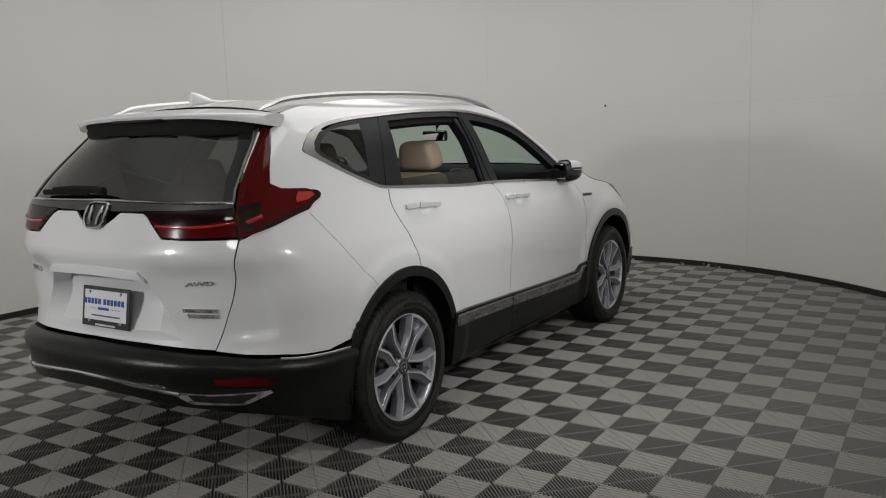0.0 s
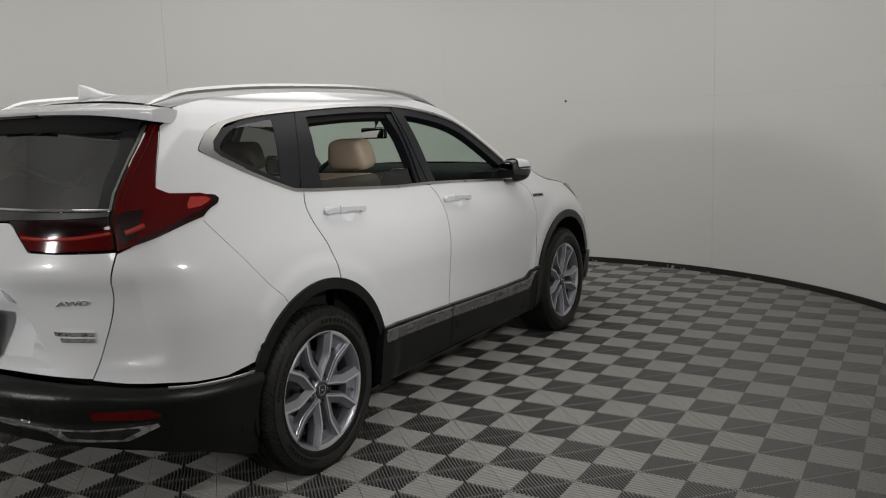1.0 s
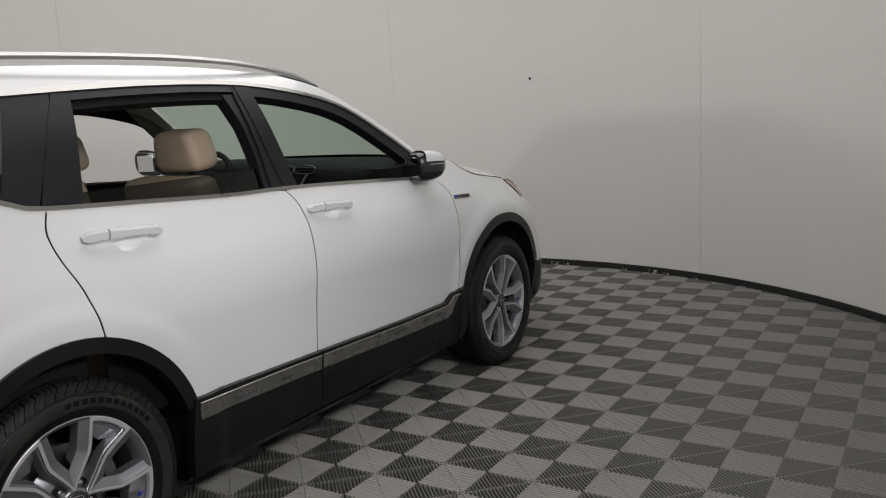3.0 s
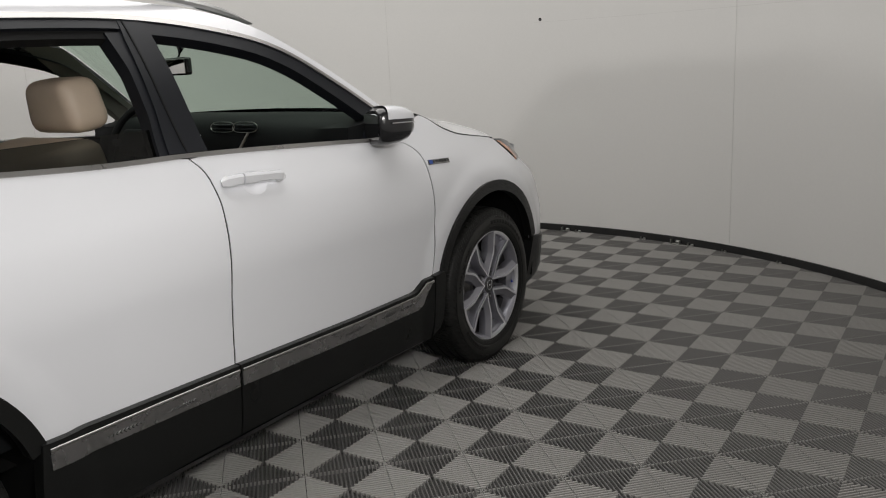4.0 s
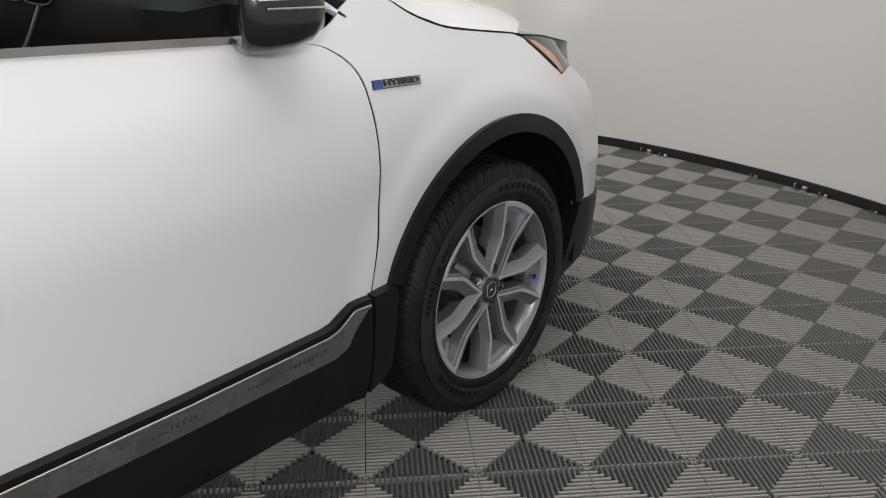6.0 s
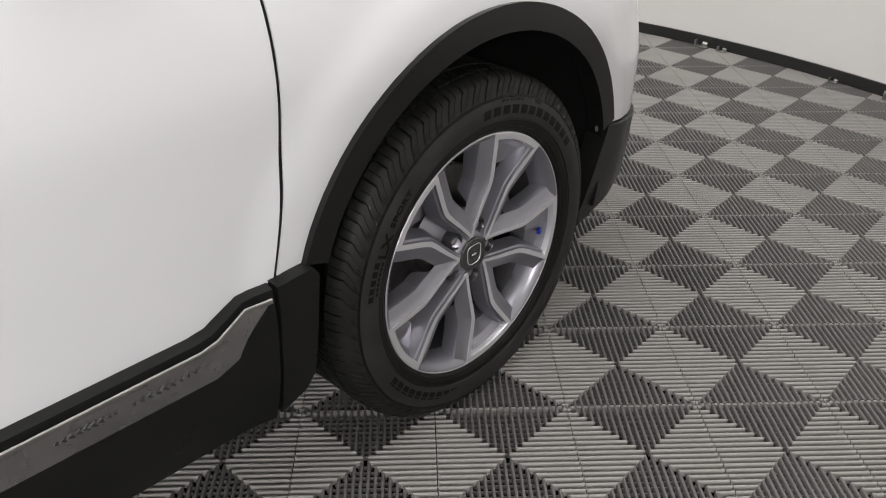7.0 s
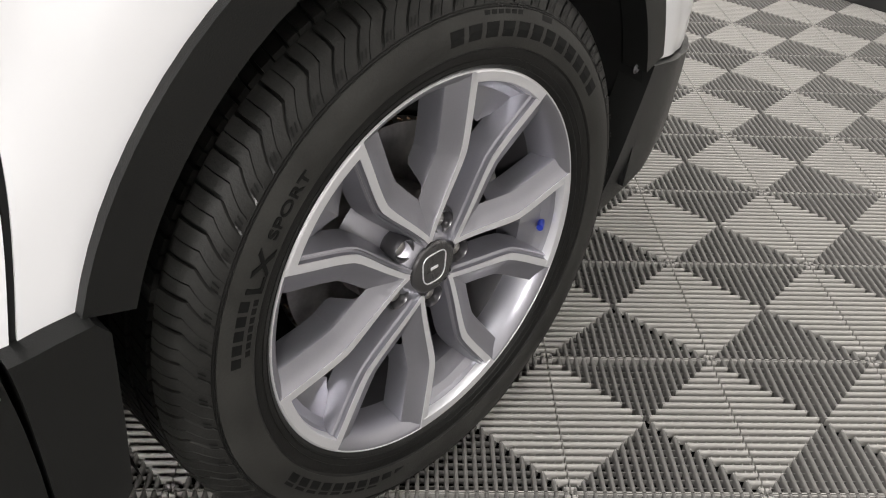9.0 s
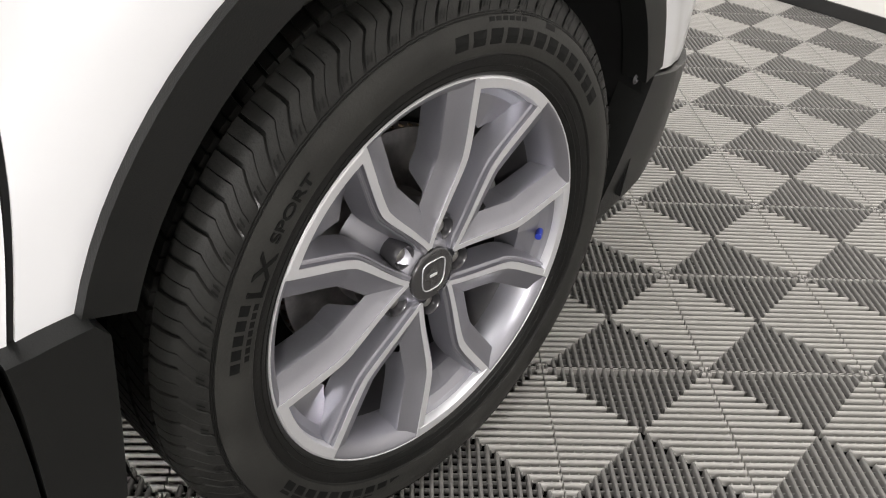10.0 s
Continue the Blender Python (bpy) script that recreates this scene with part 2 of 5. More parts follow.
def soft_box(sx, sy, sz, bevel, at=(0, 0, 0), segments=3, m=None):
    bm = bmesh.new()
    block(bm, 0, 0, 0, sx, sy, sz)
    bmesh.ops.bevel(bm, geom=bm.edges, offset=bevel, segments=segments, profile=0.6, affect="EDGES")
    bmesh.ops.transform(bm, matrix=Matrix.Translation(at) @ (m or Matrix()), verts=bm.verts)
    return bm


# ---- the room ----
RX, RY, YC, YB, H = 3.65, 3.52, 1.85, -6.5, 3.9


def wall_line(off=0.0):
    """The plan of the booth: straight sides and a round end."""
    pts = [(RX + off, YB), (RX + off, -2.5), (RX + off, YC - 1.0)]
    pts += [((RX + off) * math.cos(radians(a)), YC + (RY + off) * math.sin(radians(a))) for a in range(0, 181, 3)]
    pts += [(-RX - off, YC - 1.0), (-RX - off, -2.5), (-RX - off, YB)]
    return pts


def wall_skin(name, off0, off1, z0, z1, material, label, kind="structure"):
    rows = [[(*a, z0), (*a, z1), (*b, z1), (*b, z0)] for a, b in zip(wall_line(off0), wall_line(off1))]
    ob = part(name, loft(rows, closed=True, cap=True), material, smooth=30)
    return tagged(ob, label, name.split("_")[0], kind=kind)


wall_skin("wall_round", 0.0, 0.15, 0.0, H, WALL, "smooth warm grey painted wall curving round the booth")
wall_skin("baseboard", -0.012, -0.001, 0.0, 0.050, BASE, "thin black baseboard along the curved wall")
# Unseen end wall and ceiling, added to close the room; greys set the bounce.
bm = bmesh.new()
block(bm, 0, YB - 0.075, H / 2, 2 * RX + 0.3, 0.15, H)
tagged(part("wall_entrance", bm, DARK_WALL, smooth=0), "plain grey wall closing the booth", "wall", kind="structure")
bm = bmesh.new()
block(bm, 0, (YB + YC + RY) / 2, H + 0.1, 2 * RX + 0.6, YC + RY - YB + 0.6, 0.2)
tagged(part("ceiling", bm, CEIL, smooth=0), "plain dull ceiling over the booth", "ceiling", kind="structure")


def wall_point(x):
    """The point of the round wall's face ahead at x, and its angle."""
    a = math.acos(x / RX)
    return (x, YC + RY * math.sin(a), math.degrees(a))


for x in (-3.42, -1.44, 1.37, 3.1):
    px, py, a = wall_point(x)
    bm = bmesh.new()
    block(bm, 0, 0, 0, 0.003, 0.004, H - 0.06, Matrix.Translation((px * 0.9995, py - 0.001, H / 2 + 0.03)) @ Matrix.Rotation(radians(a - 90), 4, "Z"))
    tagged(part("wall_seam", bm, mat("seam_paint", (0.60, 0.59, 0.57), 0.6), smooth=0), "faint vertical panel joint in the grey wall", "wall joint", "wall joints", "structure")
rows = []
for k in range(60):
    a = radians(8 + k * 1.45)
    x, y = RX * math.cos(a), YC + RY * math.sin(a)
    nx, ny = math.cos(a), math.sin(a)
    rows.append([(x - nx * o, y - ny * o, z) for o, z in ((0.0, 1.632), (0.0015, 1.632), (0.0015, 1.629), (0.0, 1.629))])
tagged(part("wall_seam", loft(rows, closed=True, cap=True), bpy.data.materials["seam_paint"], smooth=0), "faint level joint in the grey wall", "wall joint", "wall joints", "structure")
px, py, a = wall_point(-0.17)
tagged(part("screw_head", lathe([(0, 0), (0.004, 0.004), (0.004, 0.011), (0, 0.013)], 14), GREY_PRINT), "small dark screw head in the grey wall", "screw")
bpy.data.objects["screw_head"].matrix_world = Matrix.Translation((px, py - 0.001, 1.65)) @ Matrix.Rotation(radians(-90), 4, "Z")


def wall_clip(x, size):
    px, py, a = wall_point(x)
    m = Matrix.Translation((px - 0.03 * math.cos(radians(a)), py - 0.03 * math.sin(radians(a)), 0)) @ Matrix.Rotation(radians(a - 90), 4, "Z") @ Matrix.Scale(size, 4)
    clip = empty("wall_clip", 0, 0, 0, "small galvanised bracket on the floor at the wall's foot", "bracket", "brackets along the wall")
    clip.matrix_world = m
    bm = bmesh.new()
    block(bm, 0, 0, 0.004, 0.07, 0.03, 0.006)
    block(bm, -0.03, 0, 0.018, 0.008, 0.03, 0.03)
    bmesh.ops.bevel(bm, geom=bm.edges, offset=0.0015, segments=1, affect="EDGES")
    part("bracket_foot", bm, GALV, clip)
    bm = lathe([(-0.012, 0), (-0.012, 0.011), (0.012, 0.011), (0.012, 0.005), (-0.010, 0.005)], 12, (0.02, 0, 0.018))
    part("bolt", bm, GALV, clip)


for x, s in ((0.03, 1.0), (0.14, 0.7), (0.70, 0.6), (0.97, 1.1), (1.09, 0.7), (1.35, 0.5), (1.75, 0.5)):
    wall_clip(x, s)

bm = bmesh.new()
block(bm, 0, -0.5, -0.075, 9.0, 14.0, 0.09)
tagged(part("floor", bm, SLAB, smooth=0), "slab under ribbed plastic floor tiles, blackened as shade between ribs", "floor", kind="structure")

# ---- the car's surface ----
Y0 = -0.35
side_x = spline([0.15, 0.30, 0.45, 0.58, 0.70, 0.83, 0.93, 1.0, 1.05, 1.10, 1.15, 1.20, 1.30, 1.40, 1.50, 1.56, 1.60, 1.65],
                [0.84, 0.88, 0.897, 0.904, 0.911, 0.915, 0.900, 0.878, 0.853, 0.828, 0.803, 0.778, 0.735, 0.688, 0.630, 0.590, 0.552, 0.46])
rear_y = spline([0.20, 0.40, 0.50, 0.56, 0.62, 0.66, 0.80, 0.92, 0.985, 1.08, 1.18, 1.22, 1.30, 1.40, 1.50, 1.56, 1.62],
                [-0.95, -1.04, -1.05, -1.045, -0.995, -0.98, -0.962, -0.972, -0.996, -0.966, -0.925, -0.895, -0.835, -0.755, -0.675, -0.615, -0.535])

corner = spline([0.2, 0.5, 0.75, 1.0, 1.12, 1.21, 1.30, 1.42, 1.5, 1.6], [2.5, 2.5, 2.65, 3.0, 3.5, 4.0, 3.8, 3.0, 2.5, 2.5])


def smooth_step(t):
    t = min(max(t, 0), 1)
    return t * t * (3 - 2 * t)


def raw(u, z):
    """The body's skin. u: metres forward of y = -0.35 along the side; below 0, round the rear corner (-0.9 is the middle)."""
    if u >= 0:
        y = Y0 + u
        x = side_x(z)
        start = min(max((z - 0.75) / 0.25, 0), 1) * -0.60 + 2.85
        x -= 0.12 * max(0, y - start) ** 2
        d = max(0, y - 2.95)
        high = smooth_step((z - 0.58) / 0.24)
        x -= high * (0.5 * d * d + 0.9 * d ** 4) + (1 - high) * (0.10 * d * d + 7.0 * max(0, y - 3.24) ** 2)
        d = max(0, y - 2.92)
        x -= 0.7 * d * d * smooth_step((z - 0.80) / 0.15)
        for cy, cz in ((0.02, 0.375), (2.672, 0.385)):
            r = math.hypot(y - cy, z - cz)
            x += 0.011 * smooth_step((0.575 - r) / 0.065)
        return Vector((x, y, z))
    th = radians(min(-u * 100, 180))
    c, s = math.cos(th), math.sin(th)
    w, d = side_x(z), Y0 - rear_y(z)
    n = corner(z)
    p = Vector((w * math.copysign(abs(c) ** (2 / n), c), Y0 - d * abs(s) ** (2 / n), z))
    if 0.655 < z < 1.07:
        q = -u if u > -0.9 else 1.8 + u
        cx = 0.813 - 0.12 * max(0, z - 0.70)
        start, end = ux(cx, z), ux(float(np.interp(z, [0.62, 0.757, 0.963, 1.066], [0.618, 0.662, 0.714, 0.726])), z)
        v = (-q - start) / (end - start)
        if 0 < v < 1:
            k = 0.022 * smooth_step(v / 0.27) * (1 - v) ** 0.8 * smooth_step((1.07 - z) / 0.24) * smooth_step((z - 0.655) / 0.03)
            p += Vector((-0.5 * math.copysign(1, c), 0.85, 0)) * k
    return p


def normal_at(u, z):
    e = 0.004
    return (raw(u + e, z) - raw(u - e, z)).cross(raw(u, z + e) - raw(u, z - e)).normalized()


def skin(off=0.0, side=1):
    def f(u, z):
        p = raw(u, z) + normal_at(u, z) * off if off else raw(u, z)
        return Vector((p.x * side, p.y, p.z))
    return f


def uy(y, z):
    """The surface's own coordinate at y along the side or round the rear corner."""
    if y >= Y0:
        return y - Y0
    q = min((Y0 - y) / (Y0 - rear_y(z)), 1)
    return -math.degrees(math.asin(q ** (corner(z) / 2))) / 100


def ux(x, z):
    """The surface's own coordinate at x across the rear."""
    q = min(abs(x) / side_x(z), 1)
    a = math.degrees(math.acos(q ** (corner(z) / 2))) / 100
    return -a if x >= 0 else -1.8 + a


def side_pts(pts):
    return [(uy(y, z), z) for y, z in pts]


def rear_pts(pts):
    return [(ux(x, z), z) for x, z in pts]


def arc(cy, cz, r, a0, a1, n=26):
    return [(cy + r * math.cos(radians(a0 + (a1 - a0) * k / n)), cz + r * math.sin(radians(a0 + (a1 - a0) * k / n))) for k in range(n + 1)]


car = empty("car", 0, 1.2, 0, "white compact sport utility car with black cladding on tiles", "car")
car_inv = Matrix.Translation((0, -1.2, 0))


def car_part(name, bm, material, label="", parent=None, smooth=40):
    """A part of the car, modelled in the room's coordinates."""
    if parent is None:
        bmesh.ops.transform(bm, matrix=car_inv, verts=bm.verts)
        return part(name, bm, material, car, label, smooth)
    bmesh.ops.transform(bm, matrix=car_inv, verts=bm.verts)
    return part(name, bm, material, parent, label, smooth)


def panel(name, outline, material=None, off=0.0, side=1, step=0.03, depth=0.014, label="", parent=None, hole=None):
    return car_part(name, fill(outline, step, skin(off, side), depth, flip=side < 0, hole=hole), material or PAINT, label, parent)


RA, FA = (0.02, 0.375), (2.672, 0.385)
R_OUT, R_IN = 0.461, 0.414
GAP = 0.0032
belt = smooth_curve([(-0.39, 1.393), (-0.2, 1.300), (0.0, 1.219), (0.1, 1.196), (0.42, 1.176), (0.8, 1.154), (1.09, 1.148), (1.4, 1.134), (1.9, 1.104), (2.09, 1.088)])
roof_top = smooth_curve([(2.27, 1.10), (2.18, 1.165), (2.0, 1.295), (1.8, 1.43), (1.6, 1.542), (1.4, 1.598), (1.1, 1.632), (0.7, 1.642), (0.2, 1.630), (-0.2, 1.600), (-0.40, 1.565)])
dlo_top = smooth_curve([(2.09, 1.20), (1.88, 1.345), (1.67, 1.470), (1.46, 1.532), (1.13, 1.576), (0.73, 1.580), (0.27, 1.558), (-0.05, 1.533), (-0.25, 1.492), (-0.345, 1.44), (-0.39, 1.402)])


def belt_z(y):
    ys = [p[0] for p in belt]
    return float(np.interp(y, ys, [p[1] for p in belt]))


def top_z(y):
    pts = dlo_top[::-1]
    return float(np.interp(y, [p[0] for p in pts], [p[1] for p in pts]))


cut_rear = smooth_curve([(0.1, 1.19), (0.075, 1.13), (0.085, 1.05), (0.118, 0.955), (0.135, 0.87), (0.142, 0.825)])
cut_mid = smooth_curve([(1.09, 1.145), (1.125, 1.10), (1.135, 1.03), (1.125, 0.93), (1.103, 0.72), (1.096, 0.505)])
cut_front = smooth_curve([(2.085, 1.088), (2.15, 1.07), (2.205, 1.02), (2.22, 0.93), (2.221, 0.80), (2.208, 0.65), (2.183, 0.520)])


def shift(pts, dy, dz=0.0):
    return [(y + dy, z + dz) for y, z in pts]


def cup_outline(y, z):
    """The rounded hollow behind a door handle."""
    return [(uy(y, z) + 0.054 * math.cos(a), z + 0.038 * math.sin(a)) for a in np.linspace(0, 2 * math.pi, 36, endpoint=False)]


def build_side(side):
    # quarter panel: rear pillar, wheel surround and rear corner
    arch = [p for p in arc(*RA, R_OUT - 0.01, 76, 200) if p[1] > 0.572]
    quarter = side_pts(shift(cut_rear, -GAP)) + side_pts(arch) + rear_pts([(0.893, 0.567)]) + rear_pts([(0.86, 0.575), (0.817, 0.588), (0.72, 0.602), (0.616, 0.618)])
    quarter += rear_pts([(0.660, 0.757), (0.712, 0.963)]) + rear_pts([(0.722, 1.06), (0.752, 1.083), (0.785, 1.103)]) + side_pts([(-0.49, 1.156), (-0.40, 1.195), (-0.385, 1.213), (-0.40, 1.228), (-0.47, 1.243), (-0.60, 1.252), (-0.635, 1.275)])
    quarter += side_pts([(-0.57, 1.38), (-0.49, 1.495), (-0.45, 1.515), (-0.42, 1.55)]) + side_pts(roof_top[::-1]) + side_pts(shift(dlo_top, 0, 0.001)) + side_pts(belt[:25])
    panel("quarter_panel", quarter, side=side, step=0.016, label="white rear quarter panel with roof pillar")
    # doors
    rear_low = arc(*RA, R_OUT - 0.01, 75, 17)
    rd = side_pts(shift(cut_rear, GAP)) + side_pts([p for p in rear_low if p[0] > 0.15]) + side_pts([(0.468, 0.522), (1.096 - GAP, 0.503)]) + side_pts(shift(cut_mid, -GAP)[::-1]) + side_pts([p for p in belt[::-1] if 0.1 < p[0] < 1.085])
    cup_r, cup_f = cup_outline(0.318, 1.081), cup_outline(1.292, 1.045)
    door_r = panel("rear_door", rd, side=side, hole=cup_r)
    fd = side_pts(shift(cut_mid, GAP)) + side_pts([(1.68, 0.484), (2.03, 0.480), (2.06, 0.484), (2.115, 0.514), (2.181, 0.519)]) + side_pts(shift(cut_front, -GAP)[::-1]) + side_pts([p for p in belt[::-1] if 1.1 < p[0] < 2.08])
    door_f = panel("front_door", fd, side=side, hole=cup_f)
    fender = side_pts(shift(cut_front, GAP)) + side_pts([p for p in arc(*FA, R_OUT - 0.01, 162, 16)]) + side_pts([(3.12, 0.499), (3.24, 0.479), (3.34, 0.49), (3.42, 0.54), (3.44, 0.75), (3.36, 0.87), (3.10, 0.90), (3.02, 0.895), (2.96, 0.94), (2.88, 1.010)])
    fender += side_pts(smooth_curve([(2.83, 1.026), (2.66, 1.051), (2.54, 1.072), (2.44, 1.108), (2.37, 1.150), (2.31, 1.172), (2.24, 1.150), (2.19, 1.120), (2.12, 1.094)]))
    panel("front_fender", fender, side=side)
    # side lamp at the front corner
    hl = panel("headlamp", side_pts([(2.88, 1.014), (2.96, 1.006), (3.08, 0.98), (3.20, 0.95), (3.26, 0.92), (3.16, 0.900), (3.03, 0.897), (2.975, 0.940)]), GLOSS_BLACK, 0.002, side, 0.02, 0.02, "dark headlamp with an amber side marker")
    panel("side_marker", side_pts([(2.90, 1.004), (2.935, 0.995), (3.02, 0.945), (3.045, 0.903), (3.025, 0.900), (2.975, 0.942)]), AMBER, 0.0035, side, 0.02, 0.006, "amber side marker lens", hl)
    # daylight opening: satin frame, gaskets, pillars, glass
    top_band = side_pts([p for p in dlo_top if p[0] > -0.24]) + side_pts([(-0.31, 1.468), (-0.35, 1.435), (-0.388, 1.40), (-0.38, 1.392)]) + side_pts([p for p in belt if -0.37 < p[0] < -0.19]) + side_pts([(-0.19, 1.318), (-0.29, 1.368), (-0.315, 1.393), (-0.295, 1.43), (-0.22, 1.478)]) + side_pts([(y, z - 0.015) for y, z in dlo_top[::-1] if y > -0.2])
    panel("window_frame_trim", top_band, SATIN, 0.003, side, 0.025, 0.01, "satin silver window surround")
    low_band = side_pts([p for p in belt if p[0] > -0.26]) + side_pts([(2.09, 1.103)]) + side_pts([(y, z + 0.017 - 0.004 * min(1, max(0, (y + 0.2) / 0.3))) for y, z in belt[::-1] if y > -0.26])
    panel("belt_trim", low_band, SATIN, 0.004, side, 0.025, 0.01, "satin silver belt moulding")
    # rear quarter glass with its black border
    zt, zb = (lambda y: top_z(y) - 0.015), (lambda y: belt_z(y) + 0.017)
    outer = [(0.278, zt(0.278)), (0.1, zt(0.1)), (-0.05, zt(-0.05)), (-0.22, 1.476), (-0.293, 1.43), (-0.313, 1.394), (-0.288, 1.369), (-0.19, 1.318), (0.0, zb(0.0)), (0.06, zb(0.06)), (0.092, zb(0.092))]
    panel("quarter_glass", side_pts(outer), GLASS_DARK, -0.004, side, 0.05, 0.004, "dark tinted quarter glass")
    # Border widened forwards to stand in for the dark pillar lining behind the glass.
    border = [(0.105, zt(0.105) - 0.020), (0.0, zt(0.0) - 0.020), (-0.12, zt(-0.12) - 0.02), (-0.22, 1.445), (-0.272, 1.395), (-0.19, 1.345), (-0.08, zb(-0.08) + 0.026), (-0.005, zb(-0.005) + 0.022)]
    panel("quarter_glass_border", side_pts(outer), SATIN_BLACK, -0.0025, side, 0.03, 0.003, "black border of the quarter glass, widened for the dark pillar behind", hole=side_pts([border[0]] + smooth_curve(border[1:-1], 4) + [border[-1]]))
    # pillars, black
    panel("rear_pillar", side_pts([(0.282, zt(0.28)), (0.33, zt(0.33)), (0.338, 1.52), (0.305, 1.42), (0.262, 1.30), (0.232, zb(0.232)), (0.098, zb(0.098)), (0.14, 1.30), (0.22, 1.45)]), SATIN_BLACK, -0.001, side, 0.03, 0.05, "satin black door pillar")
    panel("quarter_border", side_pts([(0.278, zt(0.278)), (0.215, 1.45), (0.135, 1.30), (0.092, zb(0.092)), (0.02, zb(0.02)), (0.08, 1.31), (0.14, 1.42), (0.185, zt(0.185))]), GLOSS_BLACK, -0.0055, side, 0.03, 0.01, "black glass border")
    panel("middle_pillar", side_pts([(1.06, zt(1.06)), (1.158, zt(1.158)), (1.155, 1.51), (1.164, 1.30), (1.172, zb(1.172)), (1.03, zb(1.03)), (1.045, 1.30), (1.052, 1.50)]), SATIN_BLACK, -0.001, side, 0.03, 0.06, "satin black door pillar")
    panel("pillar_seam", side_pts([(1.072, zt(1.07)), (1.077, zt(1.077)), (1.083, 1.3), (1.096, zb(1.096)), (1.091, zb(1.091)), (1.078, 1.3)]), BLACK, 0.0015, side, 0.05, 0.004)
    # frames of the door windows
    top_r = [(y, zt(y)) for y in np.linspace(0.33, 1.06, 14)]
    panel("window_gasket", side_pts(top_r) + side_pts([(y, z - 0.026) for y, z in top_r[::-1]]), SATIN_BLACK, -0.003, side, 0.03, 0.045, "black upper window frame")
    # Black strip added below the frame in place of the shaded headliner.
    panel("cabin_shade_strip", side_pts([(y, z - 0.026) for y, z in top_r]) + side_pts([(y, z - 0.050) for y, z in top_r[::-1]]), BLACK, -0.016, side, 0.03, 0.035, "black strip standing in for the shaded cabin roof")
    panel("window_gasket", side_pts([(1.0, 1.53), (1.062, 1.53), (1.058, 1.40), (1.052, 1.28), (1.042, zb(1.04)), (1.0, zb(1.0)), (1.018, 1.28), (1.02, 1.42)]), SATIN_BLACK, -0.008, side, 0.03, 0.05, "black window channel")
    top_f = [(y, zt(y)) for y in np.linspace(1.158, 2.075, 19)]
    panel("window_gasket", side_pts(top_f) + side_pts([(2.085, 1.13), (2.02, 1.125)]) + side_pts([(y - 0.02 - 0.03 * max(0, y - 1.5), z - 0.038 - 0.012 * max(0, y - 1.4)) for y, z in top_f[::-1]]), SATIN_BLACK, -0.003, side, 0.03, 0.045, "black upper window frame")
    panel("window_corner", side_pts([(2.085, 1.20), (2.10, 1.09), (1.93, zb(1.93)), (1.955, 1.17), (2.0, 1.215), (2.04, 1.225)]), SATIN_BLACK, 0.001, side, 0.025, 0.04, "black corner cover behind the mirror")
    # lowered tinted glass in the rear door
    panel("rear_door_glass", side_pts([(0.18, zb(0.18) - 0.02), (1.03, zb(1.03) - 0.02), (1.03, 1.248), (0.22, 1.240)]), GLASS_DARK, -0.022, side, 0.08, 0.004, "tinted glass wound most of the way down")
    # inner door linings
    bm = fill([(0.2, 0.5), (2.15, 0.5), (2.15, 1.10), (1.1, 1.14), (0.2, 1.165)], 0.12, lambda y, z: Vector((side * (side_x(z) - 0.075), y, z)), 0.0, flip=side < 0)
    car_part("door_lining", bm, DASH, "dark inner door lining")
    bm = fill([(0.12, 1.10), (2.15, 1.03), (2.15, 1.10), (1.1, 1.15), (0.12, 1.185)], 0.1, lambda y, z: Vector((side * (side_x(z) - 0.075 + 0.5 * max(0, z - belt_z(y) + 0.05)), y, z)), 0.0, flip=side < 0)
    car_part("door_sill_lining", bm, DASH)
    # wheel surrounds
    for (cy, cz), a0, a1 in ((RA, 17, 167), (FA, 16, 162)):
        ring = arc(cy, cz, R_OUT, a0, a1, 40) + arc(cy, cz, R_IN, a1, a0, 40)
        panel("wheel_arch_trim", side_pts(ring), CLAD, 0.012, side, 0.022, 0.04, "grained black wheel arch cladding")
        lo, hi = 0.50, side_x(0.7) - 0.01
        rows = [[(side * x, cy + (R_IN + 0.012) * math.cos(radians(a)), cz + (R_IN + 0.012) * math.sin(radians(a))) for x in (lo, 0.62, 0.75, hi)] for a in range(-12, 193, 6)]
        car_part("arch_liner", loft(rows), BLACK, "black wheel arch liner")
        bm = bmesh.new()
        f = bm.faces.new([bm.verts.new((side * lo, cy + (R_IN + 0.012) * math.cos(radians(a)), cz + (R_IN + 0.012) * math.sin(radians(a)))) for a in range(-12, 193, 6)])
        car_part("arch_wall", bm, BLACK)
    # sill cladding and its bright strip
    sill = side_pts([(0.44, 0.525), (1.0925, 0.505), (1.0925, 0.27), (0.9, 0.27), (0.43, 0.25), (0.425, 0.33), (0.428, 0.42)])
    panel("rear_sill_cladding", sill, CLAD, 0.022, side, 0.03, 0.04, "grained black sill cladding")
    sill = side_pts([(1.0995, 0.505), (1.68, 0.486), (2.03, 0.482), (2.06, 0.486), (2.115, 0.516), (2.166, 0.520), (2.168, 0.40), (2.166, 0.25), (1.5, 0.27), (1.0995, 0.27)])
    panel("front_sill_cladding", sill, CLAD, 0.022, side, 0.03, 0.04, "grained black sill cladding")
    panel("sill_front_cladding", side_pts([(2.172, 0.523), (2.205, 0.526), (2.238, 0.527), (2.249, 0.512), (2.243, 0.40), (2.238, 0.315), (2.222, 0.285), (2.172, 0.262)]), CLAD, 0.025, side, 0.02, 0.07, "grained black cladding ahead of the sill")
